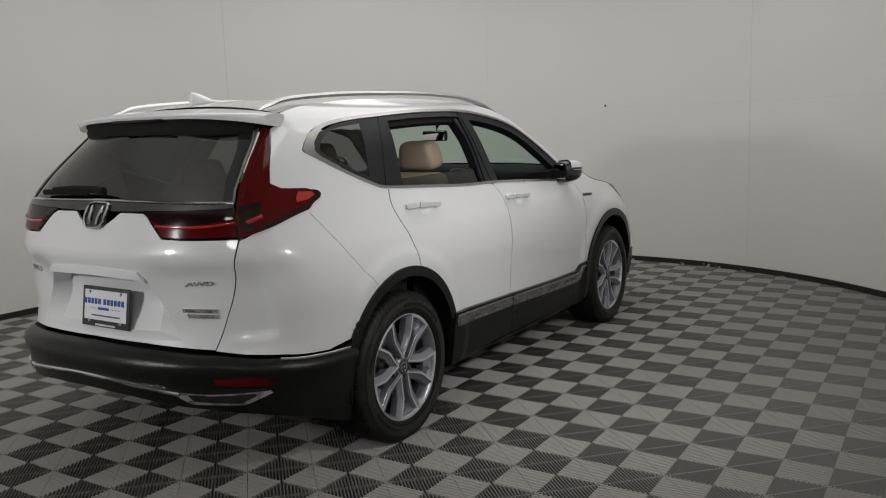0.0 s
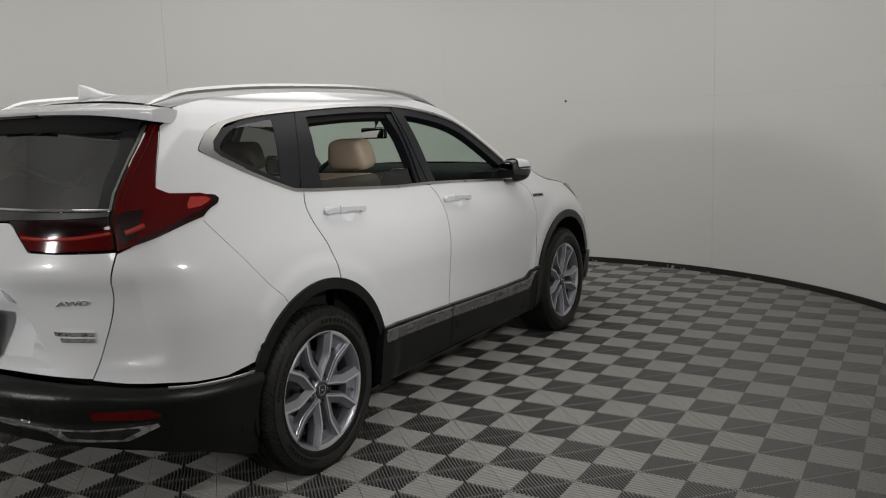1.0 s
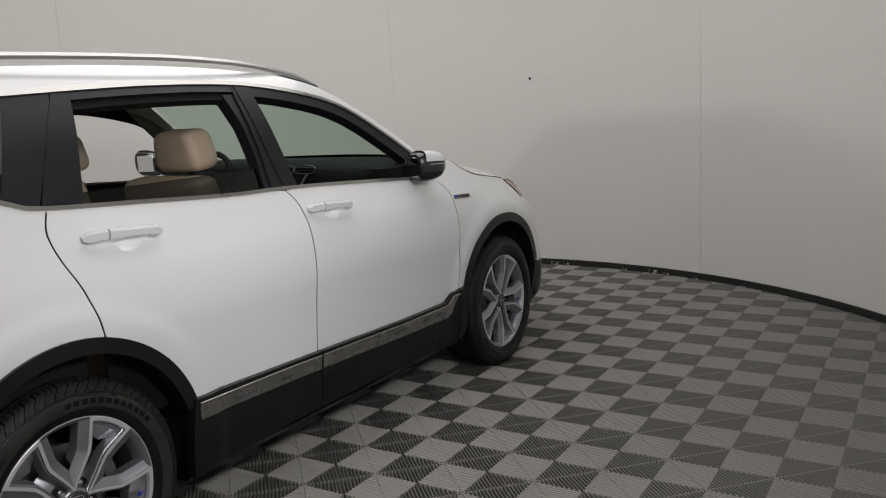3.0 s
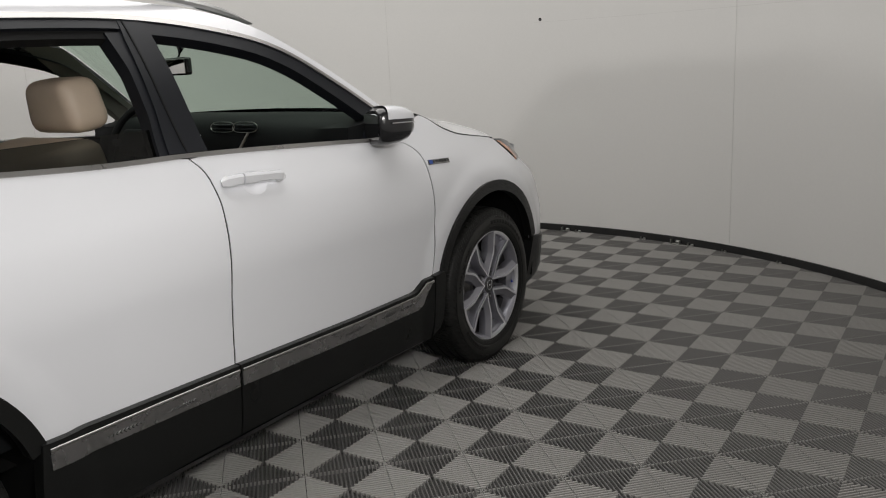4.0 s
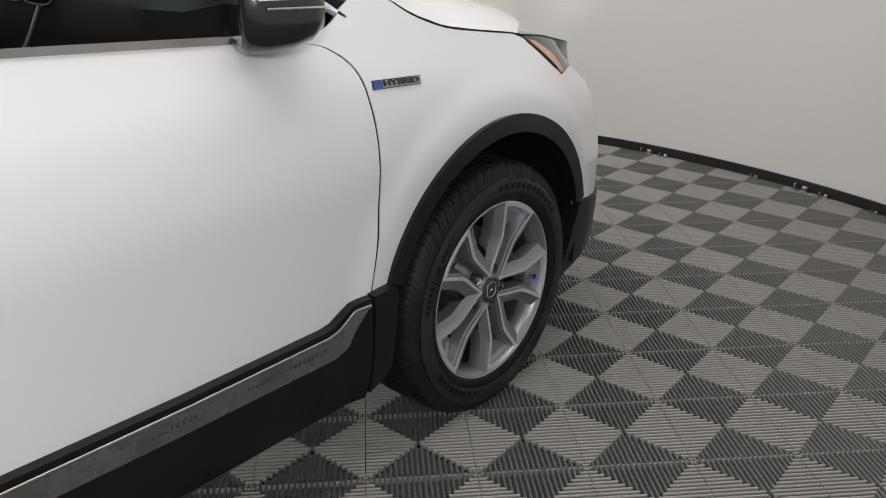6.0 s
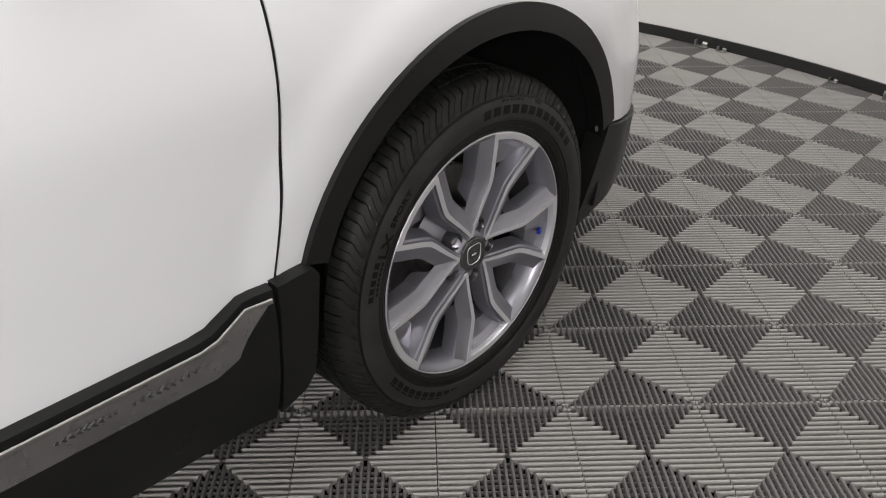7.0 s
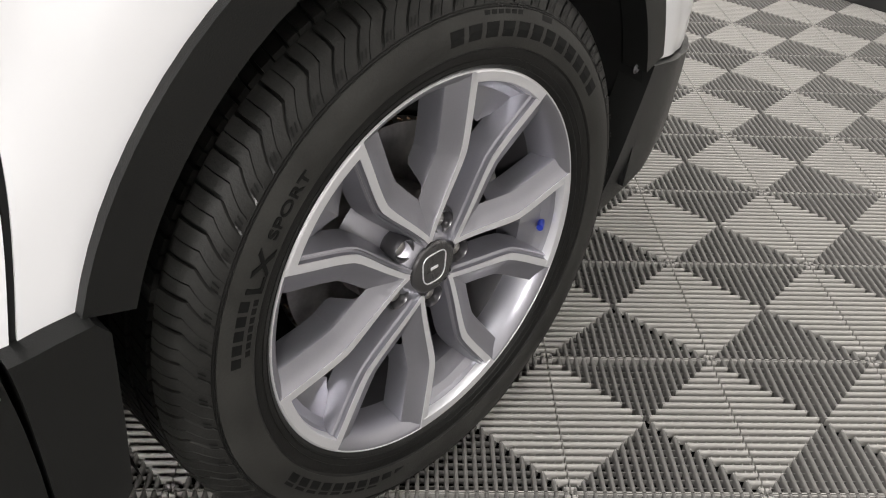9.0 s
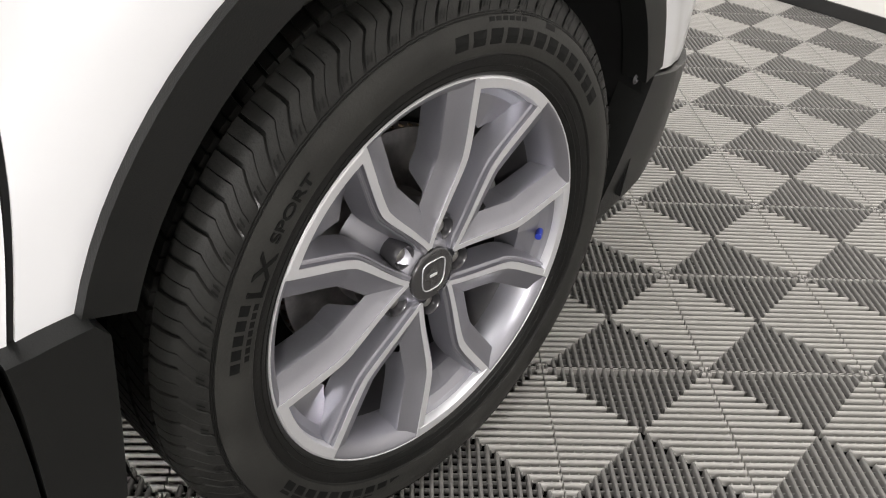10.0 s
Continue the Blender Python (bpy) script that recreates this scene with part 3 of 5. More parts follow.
    panel("rear_sill_strip", side_pts([(0.455, 0.505), (1.089, 0.487), (1.089, 0.436), (0.455, 0.452)]), STRIP, 0.0255, side, 0.03, 0.008, "brushed silver sill strip")
    ledge = side_pts([(1.103, 0.4865), (1.68, 0.468), (2.035, 0.464), (2.065, 0.470), (2.12, 0.500), (2.16, 0.502), (2.12, 0.45), (2.10, 0.42), (2.06, 0.405), (1.68, 0.414), (1.103, 0.436)])
    panel("front_sill_strip", ledge, STRIP, 0.0255, side, 0.03, 0.008, "brushed silver sill strip")
    for edge in ([(0.455, 0.507), (0.8, 0.497), (1.089, 0.489)], [(1.103, 0.4885), (1.68, 0.470), (2.037, 0.466), (2.068, 0.473), (2.12, 0.502), (2.162, 0.504)]):
        car_part("sill_strip_edge", tube([skin(0.0268, side)(uy(y, z), z) for y, z in edge], ring_section(0.0028, 0.0050, 8)), SATIN, "bright edge of the sill strip")
    # rows of small dark chevrons on the strip
    for y0, y1, z in ((0.62, 0.72, 0.468), (0.83, 0.91, 0.463), (1.60, 1.705, 0.444), (1.817, 1.899, 0.4425), (1.926, 2.022, 0.441)) if side > 0 else ():
        for k in range(9):
            bm = bmesh.new()
            y = y0 + (y1 - y0) * k / 8
            h = 0.0064 * (1 - abs(k - 4) / 7)
            points = [(y + 0.7 * h, z + h), (y - 0.5 * h, z), (y + 0.7 * h, z - h), (y + 0.7 * h + 0.0032, z - h), (y - 0.5 * h + 0.0046, z), (y + 0.7 * h + 0.0032, z + h)]
            ring = [bm.verts.new(skin(0.0270, side)(uy(a, b), b)) for a, b in points]
            base = [bm.verts.new(skin(0.0240, side)(uy(a, b), b)) for a, b in points]
            bm.faces.new((ring[0], ring[1], ring[4], ring[5]))
            bm.faces.new((ring[1], ring[2], ring[3], ring[4]))
            for j in range(6):
                bm.faces.new((ring[j], base[j], base[(j + 1) % 6], ring[(j + 1) % 6]))
            car_part("chevron", bm, GREY_PRINT, "", None, 0)
    rows = []
    for y in np.linspace(0.43, 2.168, 30):
        rows.append([(side * 0.888, y, 0.255), (side * 0.86, y, 0.225), (side * 0.80, y, 0.20), (side * 0.6, y, 0.19)])
    car_part("sill_underside", loft(rows), CLAD)
    # roof rail
    path = smooth_curve([(-0.47, 1.578), (-0.40, 1.600), (-0.30, 1.627), (-0.1, 1.645), (0.15, 1.658), (0.6, 1.666), (0.9, 1.664), (1.2, 1.650), (1.45, 1.618), (1.60, 1.585), (1.68, 1.560)], 5)

    def rail_section(t):
        h = 0.0085 * min(1, 6 * t, 6 * (1 - t)) + 0.003
        return [(-0.014, -h), (0.012, -h), (0.016, 0), (0.008, h), (-0.010, h), (-0.016, 0)]
    car_part("roof_rail", tube([(side * (0.545 - 0.03 * abs(y - 0.5) ** 2), y, z) for y, z in path], rail_section), RAIL, "satin silver roof rail")
    rows = [[(side * (0.55 - 0.03 * abs(y - 0.5) ** 2 + o), y, zz) for o, zz in ((0.0, z), (-0.012, z + 0.0), (-0.02, z - 0.03), (0.0, z - 0.03))] for y, z in path if -0.36 < y < 1.6]
    # fine seam from the lamp's tip down to the wheel arch
    seam = smooth_curve([(-0.500, 1.145), (-0.381, 0.98), (-0.285, 0.869), (-0.22, 0.806), (-0.20, 0.775)], 5)
    car_part("panel_seam", tube([skin(0.0, side)(uy(y, z), z) for y, z in seam], ring_section(0.0009, 0.0009, 6), up=(1, 0, 0)), BLACK, "fine dark seam in the quarter panel")
    # black strips deep in the panel gaps stand in for their shade
    for line in (cut_rear, cut_mid, cut_front):
        car_part("gap_shade", tube([skin(-0.0075, side)(uy(y, z), z) for y, z in line], ring_section(0.0058, 0.0058, 6), up=(1, 0, 0)), BLACK, "black strip for shade in the panel gap")
    # door handles
    for door, cup, y0, y1, z0, z1 in ((door_r, cup_r, 0.168, 0.438, 1.098, 1.080), (door_f, cup_f, 1.158, 1.408, 1.058, 1.041)):
        c = sum((Vector(q) for q in cup), Vector((0, 0))) / len(cup)
        rows = []
        for k, d in ((1.0, 0.0), (0.96, 0.0006), (0.86, 0.0025), (0.66, 0.0065), (0.35, 0.009), (0.001, 0.010)):
            rows.append([skin(-d, side)(c.x + (q[0] - c.x) * k, c.y + (q[1] - c.y) * k) for q in cup])
        car_part("handle_cup", loft(rows, closed=True), PAINT, "hollow behind the handle", door, 60)

        def bar_path(t0, t1, n):
            out = []
            for t in np.linspace(t0, t1, n):
                y, z = y0 + (y1 - y0) * t, z0 + (z1 - z0) * t
                lift = 0.010 + 0.022 * min(1, t / 0.22, (1 - t) / 0.10) ** 0.7
                out.append(skin(lift, side)(uy(y, z), z))
            return out

        def bar_section(t):
            k = min(1, 0.55 + t / 0.12, 0.35 + (1 - t) / 0.14)
            high, low = 0.0175 * k, 0.0175 * k * (1 - 0.30 * min(1, max(0, (t - 0.40) / 0.12)) + 0.30 * min(1, max(0, (t - 0.80) / 0.04)))
            return [(-0.011, -low * 0.8), (-0.008, -low), (0.007, -low), (0.011, -low * 0.72), (0.012, high * 0.5), (0.006, high), (-0.008, high), (-0.011, high * 0.8)]
        whole = bar_path(0.0, 1.0, 41)
        car_part("door_handle", tube(whole[11:], lambda t: bar_section(0.275 + 0.725 * t)), PAINT, "white bar handle", door, 35)
        car_part("lock_cover", tube(whole[:11], lambda t: bar_section(0.25 * t)), PAINT, "lock cover at the handle's end", door, 35)
    # outside mirror
    m = Matrix.Diagonal((side, 1, 1, 1))
    pivot = Matrix.Translation((side * 0.86, 2.03, 0))
    reach = 0.87 if side > 0 else 1.00
    swing = Matrix.Translation((-0.010 * side, -0.028, -0.008)) @ pivot @ Matrix.Rotation(radians(-26 * side), 4, "Z") @ pivot.inverted()
    if side < 0:
        swing = Matrix.Translation((-0.145, -0.045, 0.032)) @ pivot @ Matrix.Rotation(radians(14), 4, "Z") @ pivot.inverted()

    def swung(bm):
        bmesh.ops.transform(bm, matrix=swing, verts=bm.verts)
        return bm
    rows = []
    for k, (y, s) in enumerate(((1.955, 0.86), (1.965, 0.97), (2.0, 1.0), (2.05, 0.93), (2.09, 0.76), (2.115, 0.5), (2.122, 0.2))):
        row = []
        for j in range(24):
            a = 2 * math.pi * j / 24
            ca, sa = math.cos(a), math.sin(a)
            x = 0.903 + 0.080 * s * math.copysign(abs(ca) ** 0.6, ca)
            z = 1.168 + 0.072 * s * math.copysign(abs(sa) ** 0.65, sa) + 0.012 * ca
            row.append((side * x, y, z))
        rows.append(row)
    mirror = car_part("door_mirror", swung(loft(rows, closed=True, cap=True)), GLOSS_BLACK, "black and white door mirror with a chrome line")
    rows2 = []
    for k, (y, s) in enumerate(((1.985, 1.02), (2.03, 0.99), (2.07, 0.88), (2.10, 0.70), (2.12, 0.46), (2.127, 0.18))):
        row = []
        for j in range(15):
            a = math.pi * (0.02 + 0.96 * j / 14)
            ca, sa = math.cos(a), math.sin(a)
            row.append((side * (0.903 + 0.082 * s * math.copysign(abs(ca) ** 0.6, ca)), y, 1.174 + 0.072 * s * abs(sa) ** 0.65 + 0.012 * ca))
        rows2.append(row)
    car_part("mirror_cap", swung(loft(rows2)), PAINT, "white mirror cap", mirror, 60)
    path = [(side * (0.903 + 0.0860 * math.cos(a)), 1.985 + 0.146 * abs(math.sin(a)) ** 0.8, 1.172 + 0.012 * math.cos(a)) for a in np.linspace(0.05, math.pi - 0.3, 16)]
    car_part("mirror_line", swung(tube(path, ring_section(0.003, 0.003, 8))), CHROME, "chrome line", mirror)
    bm = soft_box(0.112, 0.003, 0.095, 0.0012, segments=1)
    bmesh.ops.transform(bm, matrix=m @ Matrix.Translation((0.900, 1.9545, 1.170)) @ Matrix.Rotation(radians(2), 4, "Z"), verts=bm.verts)
    bmesh.ops.recalc_face_normals(bm, faces=bm.faces)
    car_part("mirror_glass", swung(bm), MIRROR, "mirror glass", mirror)
    bm = tube([(side * 0.79, 2.03, 1.105), (side * 0.83, 2.03, 1.112), (side * reach, 2.03, 1.125 + 0.1 * (reach - 0.87))], ring_section(0.045, 0.018, 14))
    car_part("mirror_foot", bm, GLOSS_BLACK, "", mirror)
    # tail lamp
    lamp = side_pts([(-0.388, 1.213), (-0.40, 1.226), (-0.47, 1.241), (-0.60, 1.250), (-0.64, 1.272), (-0.575, 1.38), (-0.495, 1.495)]) + rear_pts([(0.580, 1.500), (0.627, 1.38), (0.667, 1.26), (0.688, 1.20)])
    lamp += rear_pts([(0.710, 1.12), (0.722, 1.072)]) + rear_pts([(0.755, 1.085), (0.785, 1.105)]) + side_pts([(-0.49, 1.158), (-0.40, 1.197)])
    tl = panel("tail_lamp", lamp, LAMP_RED, 0.007, side, 0.02, 0.02, "dark red wrap-round tail lamp lens")
    guide = [skin(0.0105, side)(ux(x, z), z) for x, z in ((0.729, 1.128), (0.738, 1.132), (0.748, 1.140), (0.758, 1.148))]
    car_part("light_guide", tube(guide, ring_section(0.004, 0.009, 8)), LAMP_BRIGHT, "bright red light guide", tl)
    guide = [skin(0.0095, side)(ux(x, z), z) for x, z in smooth_curve([(0.696, 1.215), (0.684, 1.26), (0.645, 1.38), (0.598, 1.488)], 5)]
    car_part("light_guide", tube(guide, ring_section(0.003, 0.006, 8)), LAMP_RED, "", tl)
    panel("brake_lens", side_pts([(-0.430, 1.214), (-0.45, 1.224), (-0.52, 1.230), (-0.545, 1.205), (-0.55, 1.188), (-0.49, 1.192), (-0.450, 1.203)]), LAMP_BRIGHT, 0.0085, side, 0.02, 0.006, "bright red lens", tl)
    panel("smoked_lens", rear_pts([(0.695, 1.19), (0.715, 1.20), (0.742, 1.20), (0.752, 1.11), (0.738, 1.092), (0.728, 1.09)]), LAMP_DARK, 0.0085, side, 0.02, 0.006, "smoked lens", tl)
    border = side_pts([(-0.388, 1.213), (-0.40, 1.226), (-0.43, 1.232), (-0.425, 1.212), (-0.45, 1.194), (-0.49, 1.178)]) + rear_pts([(0.785, 1.127), (0.757, 1.104), (0.757, 1.088), (0.785, 1.108)])
    panel("lamp_border", border + side_pts([(-0.49, 1.161), (-0.40, 1.199)]), LAMP_DARK, 0.0085, side, 0.02, 0.006, "", tl)


build_side(1)
build_side(-1)

# badge on the front wing
badge = panel("wing_badge", side_pts([(2.234, 0.976), (2.386, 0.968), (2.389, 0.986), (2.237, 0.995)]), GREY_PRINT, 0.0025, 1, 0.02, 0.003, "silver badge with dark letters and a blue field")
panel("badge_face", side_pts([(2.237, 0.9775), (2.384, 0.9700), (2.3865, 0.9845), (2.2395, 0.9930)]), SATIN, 0.0032, 1, 0.02, 0.002, "silver badge face", badge)
panel("badge_mark", side_pts([(2.238, 0.978), (2.262, 0.977), (2.264, 0.9925), (2.240, 0.9935)]), BLUE, 0.0042, 1, 0.02, 0.002, "blue badge field", badge)


def lettering(name, text, material, origin, along, upward, height, parent, extrude=0.0012, fit_width=None, bold=0.035):
    """Letters as a mesh, standing on a plane."""
    cu = bpy.data.curves.new(name, "FONT")
    cu.body, cu.size, cu.extrude, cu.offset = text, height * 1.4, extrude, height * bold
    tmp = bpy.data.objects.new(name, cu)
    scene.collection.objects.link(tmp)
    dg = bpy.context.evaluated_depsgraph_get()
    me = bpy.data.meshes.new_from_object(tmp.evaluated_get(dg))
    bpy.data.objects.remove(tmp)
    bm = bmesh.new()
    bm.from_mesh(me)
    bpy.data.meshes.remove(me)
    xs = [v.co.x for v in bm.verts]
    k = fit_width / (max(xs) - min(xs)) if fit_width else 1
    a, u = Vector(along).normalized(), Vector(upward).normalized()
    n = a.cross(u).normalized()
    m = Matrix((a * k, u, n)).transposed().to_4x4()
    m.translation = Vector(origin)
    bmesh.ops.translate(bm, vec=(-min(xs), 0, 0), verts=bm.verts)
    bmesh.ops.transform(bm, matrix=m, verts=bm.verts)
    return car_part(name, bm, material, "", parent, 0)


p0, p1 = skin(0.0045)(uy(2.268, 0.9795), 0.9795), skin(0.0045)(uy(2.383, 0.9725), 0.9725)
lettering("badge_letters", "HYBRID", GREY_PRINT, p0, p1 - p0, skin()(uy(2.27, 0.995), 0.995) - skin()(uy(2.27, 0.975), 0.975), 0.0125, badge, fit_width=0.112)

# ---- roof, windscreen, bonnet ----
edge_fn = lambda y: float(np.interp(y, [p[0] for p in roof_top[::-1]], [p[1] for p in roof_top[::-1]]))
mid_z = spline([-0.46, -0.38, 0.0, 0.7, 1.2, 1.55], [1.600, 1.618, 1.648, 1.668, 1.655, 1.602])


def across(edge, middle, n=15):
    """Points from the left edge over the middle to the right edge, rounding down at the sides."""
    e, c = Vector(edge), Vector(middle)
    row = []
    for k in range(n):
        t = -1 + 2 * k / (n - 1)
        w = 1 - abs(t) ** 2.4
        row.append((e.x * t, e.y + (c.y - e.y) * w, e.z + (c.z - e.z) * w))
    return row


rows = []
for y in np.linspace(-0.42, 1.42, 30):
    z = edge_fn(y)
    p = raw(uy(y, z), z)
    rows.append(across(p, (0, y + 0.10 * max(0, (y - 1.0) / 0.42), mid_z(y + 0.10 * max(0, (y - 1.0) / 0.42)))))
car_part("roof", loft(rows), PAINT, "white roof", None, 60)
rows = [[(x, y, z - 0.06) for x, y, z in r] for r in rows]
car_part("headliner", loft(rows), TRIM_GREY, "grey headliner")
rows = []
for t in np.linspace(0, 1, 14):
    y = 1.425 + (2.27 - 1.425) * t
    z = edge_fn(y)
    p = raw(uy(y, z), z)
    rows.append(across((p.x - 0.01, p.y, p.z), (0, y + 0.10 + 0.20 * t, 1.625 - 0.52 * t ** 1.15 + 0.01)))
border = [[(x, y - 0.004, z - 0.004) for x, y, z in r] for r in rows[-3:]]
car_part("windscreen_border", loft(border), GLOSS_BLACK, "black lower border of the windscreen", None, 60)
car_part("windscreen", loft(rows), GLASS_GREEN, "green tinted windscreen", None, 60)
rows = []
for t in np.linspace(0, 1, 18):
    y = 2.29 + 0.58 * t
    z = float(np.interp(y, [2.27, 2.31, 2.37, 2.44, 2.54, 2.66, 2.83, 2.9], [1.185, 1.176, 1.152, 1.110, 1.074, 1.053, 1.028, 1.014])) + 0.002
    p = raw(uy(y, z), z)
    rows.append(across((p.x - 0.009, p.y, p.z + 0.001), (0, y + 0.30 + 0.26 * t, 1.158 - 0.140 * t ** 2)))
# Black tubes along both bonnet edges make the gaps look shaded.
bonnet_edges = [r[0] for r in rows], [r[-1] for r in rows]
for line in bonnet_edges:
    car_part("gap_shade", tube([(x + math.copysign(0.005, x), y, z - 0.006) for x, y, z in line], ring_section(0.0065, 0.0065, 6)), BLACK, "black strip for shade beside the bonnet")
car_part("bonnet", loft(rows), PAINT, "white bonnet", None, 60)
rows = []
for z in np.linspace(0.28, 0.93, 10):
    k = 1 - abs((z - 0.62) / 0.5) ** 3
    rows.append([(x, 3.30 + 0.22 * k * (1 - abs(x / 0.86) ** 2.2) + (0.0 if abs(x) < 0.8 else -0.04), z) for x in np.linspace(-0.66, 0.66, 15)])
nose = [rows[-1], [(x * 0.9, y - 0.05, z + 0.02) for x, y, z in rows[-1]], [(x * 0.8, y - 0.16, z + 0.03) for x, y, z in rows[-1]]]
car_part("grille", loft(nose), GLOSS_BLACK, "dark upper grille", None, 60)
car_part("front_bumper", loft(rows), PAINT, "white front bumper", None, 60)
for s in (1, -1):
    low = side_pts([(3.098, 0.500), (3.16, 0.488), (3.24, 0.473), (3.34, 0.483), (3.42, 0.53), (3.42, 0.36), (3.26, 0.31), (3.12, 0.272), (3.05, 0.255), (3.036, 0.30), (3.066, 0.40)])
    panel("front_bumper_cladding", low, CLAD, 0.010, s, 0.03, 0.05, "grained black lower bumper corner")
    car_part("liner_screw", lathe([(0, 0.0), (0.003, 0.004), (0.0, 0.008)], 12, (0.9 * s, 3.068, 0.500)), SHADED_METAL, "small dark liner screw")

# antenna fin
rows = []
for t, w, z0, z1 in ((0.0, 0.012, 1.618, 1.620), (0.02, 0.020, 1.616, 1.684), (0.10, 0.022, 1.618, 1.683), (0.35, 0.022, 1.625, 1.672), (0.7, 0.014, 1.635, 1.650), (1.0, 0.004, 1.642, 1.644)):
    y = -0.388 + 0.185 * t
    rows.append([(w * math.cos(a) * (1.0 - 0.75 * (math.sin(a) * 0.5 + 0.5) ** 0.7), y + (0.018 * (1 - t) if math.sin(a) < 0 else 0), z0 + (z1 - z0) * (math.sin(a) * 0.5 + 0.5)) for a in np.linspace(0, 2 * math.pi, 14, endpoint=False)])
car_part("antenna_fin", loft(rows, closed=True, cap=True), PAINT, "white antenna fin", None, 60)

# ---- the rear ----
def tailgate_map(u, z):
    """The tailgate's skin, swelling softly above the plate's recess."""
    p = raw(u, z)
    ridge = 0.012 * smooth_step((0.99 - z) / 0.07) * smooth_step((z - 0.80) / 0.1) * smooth_step((0.42 - abs(p.x)) / 0.12)
    return p - Vector((0, 1, 0)) * ridge


def recess_map(u, z):
    """The floor of the recess behind the plate."""
    p = raw(u, z)
    return p + Vector((0, 1, 0)) * (0.026 + 0.044 * smooth_step((z - 0.66) / 0.16))


recess_out = rear_pts([(0.475, 0.655), (0.20, 0.650), (0.0, 0.650), (-0.20, 0.650), (-0.475, 0.655), (-0.41, 0.75), (-0.335, 0.87), (-0.310, 0.898), (-0.28, 0.905), (0.0, 0.912), (0.28, 0.905), (0.310, 0.898), (0.335, 0.87), (0.41, 0.75)])
recess_in = rear_pts([(0.335, 0.680), (0.20, 0.676), (0.0, 0.676), (-0.20, 0.676), (-0.335, 0.680), (-0.322, 0.75), (-0.316, 0.855), (-0.300, 0.886), (-0.28, 0.896), (0.0, 0.903), (0.28, 0.896), (0.300, 0.886), (0.316, 0.855), (0.322, 0.75)])
gate = rear_pts([(0.612, 0.622), (0.30, 0.636), (0.0, 0.637), (-0.30, 0.632), (-0.612, 0.622), (-0.656, 0.757), (-0.708, 0.963), (-0.717, 1.066), (-0.53, 1.066), (-0.415, 1.070), (-0.325, 1.150), (-0.29, 1.168), (-0.15, 1.168), (-0.095, 1.130), (-0.05, 1.105)])
gate += rear_pts([(0.05, 1.105), (0.095, 1.130), (0.15, 1.168), (0.29, 1.168), (0.325, 1.150), (0.415, 1.070), (0.53, 1.066), (0.717, 1.066), (0.708, 0.963), (0.656, 0.757)])
tailgate = car_part("tailgate", fill(gate, 0.022, tailgate_map, 0.012, hole=recess_out), PAINT, "white tailgate with a recess for the plate")
car_part("plate_recess", fill(recess_in, 0.022, recess_map, 0.0), PAINT, "white hollow behind the plate", tailgate)
rows = [[], []]
for k in range(len(recess_out)):
    for t in (0, 0.25, 0.5, 0.75):
        for row, line, f in ((rows[0], recess_out, tailgate_map), (rows[1], recess_in, recess_map)):
            q = Vector(line[k]).lerp(Vector(line[(k + 1) % len(line)]), t)
            row.append(f(q.x, q.y))
car_part("recess_side", loft(rows, closed=True), PAINT, "bevelled edge of the plate hollow", tailgate, 25)
o = rear_pts([(0.285, 0.936), (0.0, 0.944), (-0.285, 0.936), (-0.305, 0.918), (-0.322, 0.892), (-0.28, 0.900), (0.0, 0.907), (0.28, 0.900), (0.322, 0.892), (0.305, 0.918)])
car_part("tailgate_grip", fill(o, 0.02, lambda u, z: tailgate_map(u, z) - Vector((0, 1, 0)) * (0.003 + 0.014 * min(1, max(0, (0.945 - z) / 0.035))), 0.022), PAINT, "white grip bar over the plate", tailgate, 30)
for s in (1, -1):
    # A black tube fills the tailgate gap in place of its shade.
    line = [(0.614, 0.62), (0.658, 0.757), (0.710, 0.963), (0.7195, 1.066)]
    car_part("gap_shade", tube([skin(-0.0145, s)(ux(float(np.interp(z, [q[1] for q in line], [q[0] for q in line])), z), z) for z in np.linspace(0.62, 1.066, 24)], ring_section(0.0085, 0.0085, 6)), BLACK, "black strip for shade beside the tailgate", tailgate)
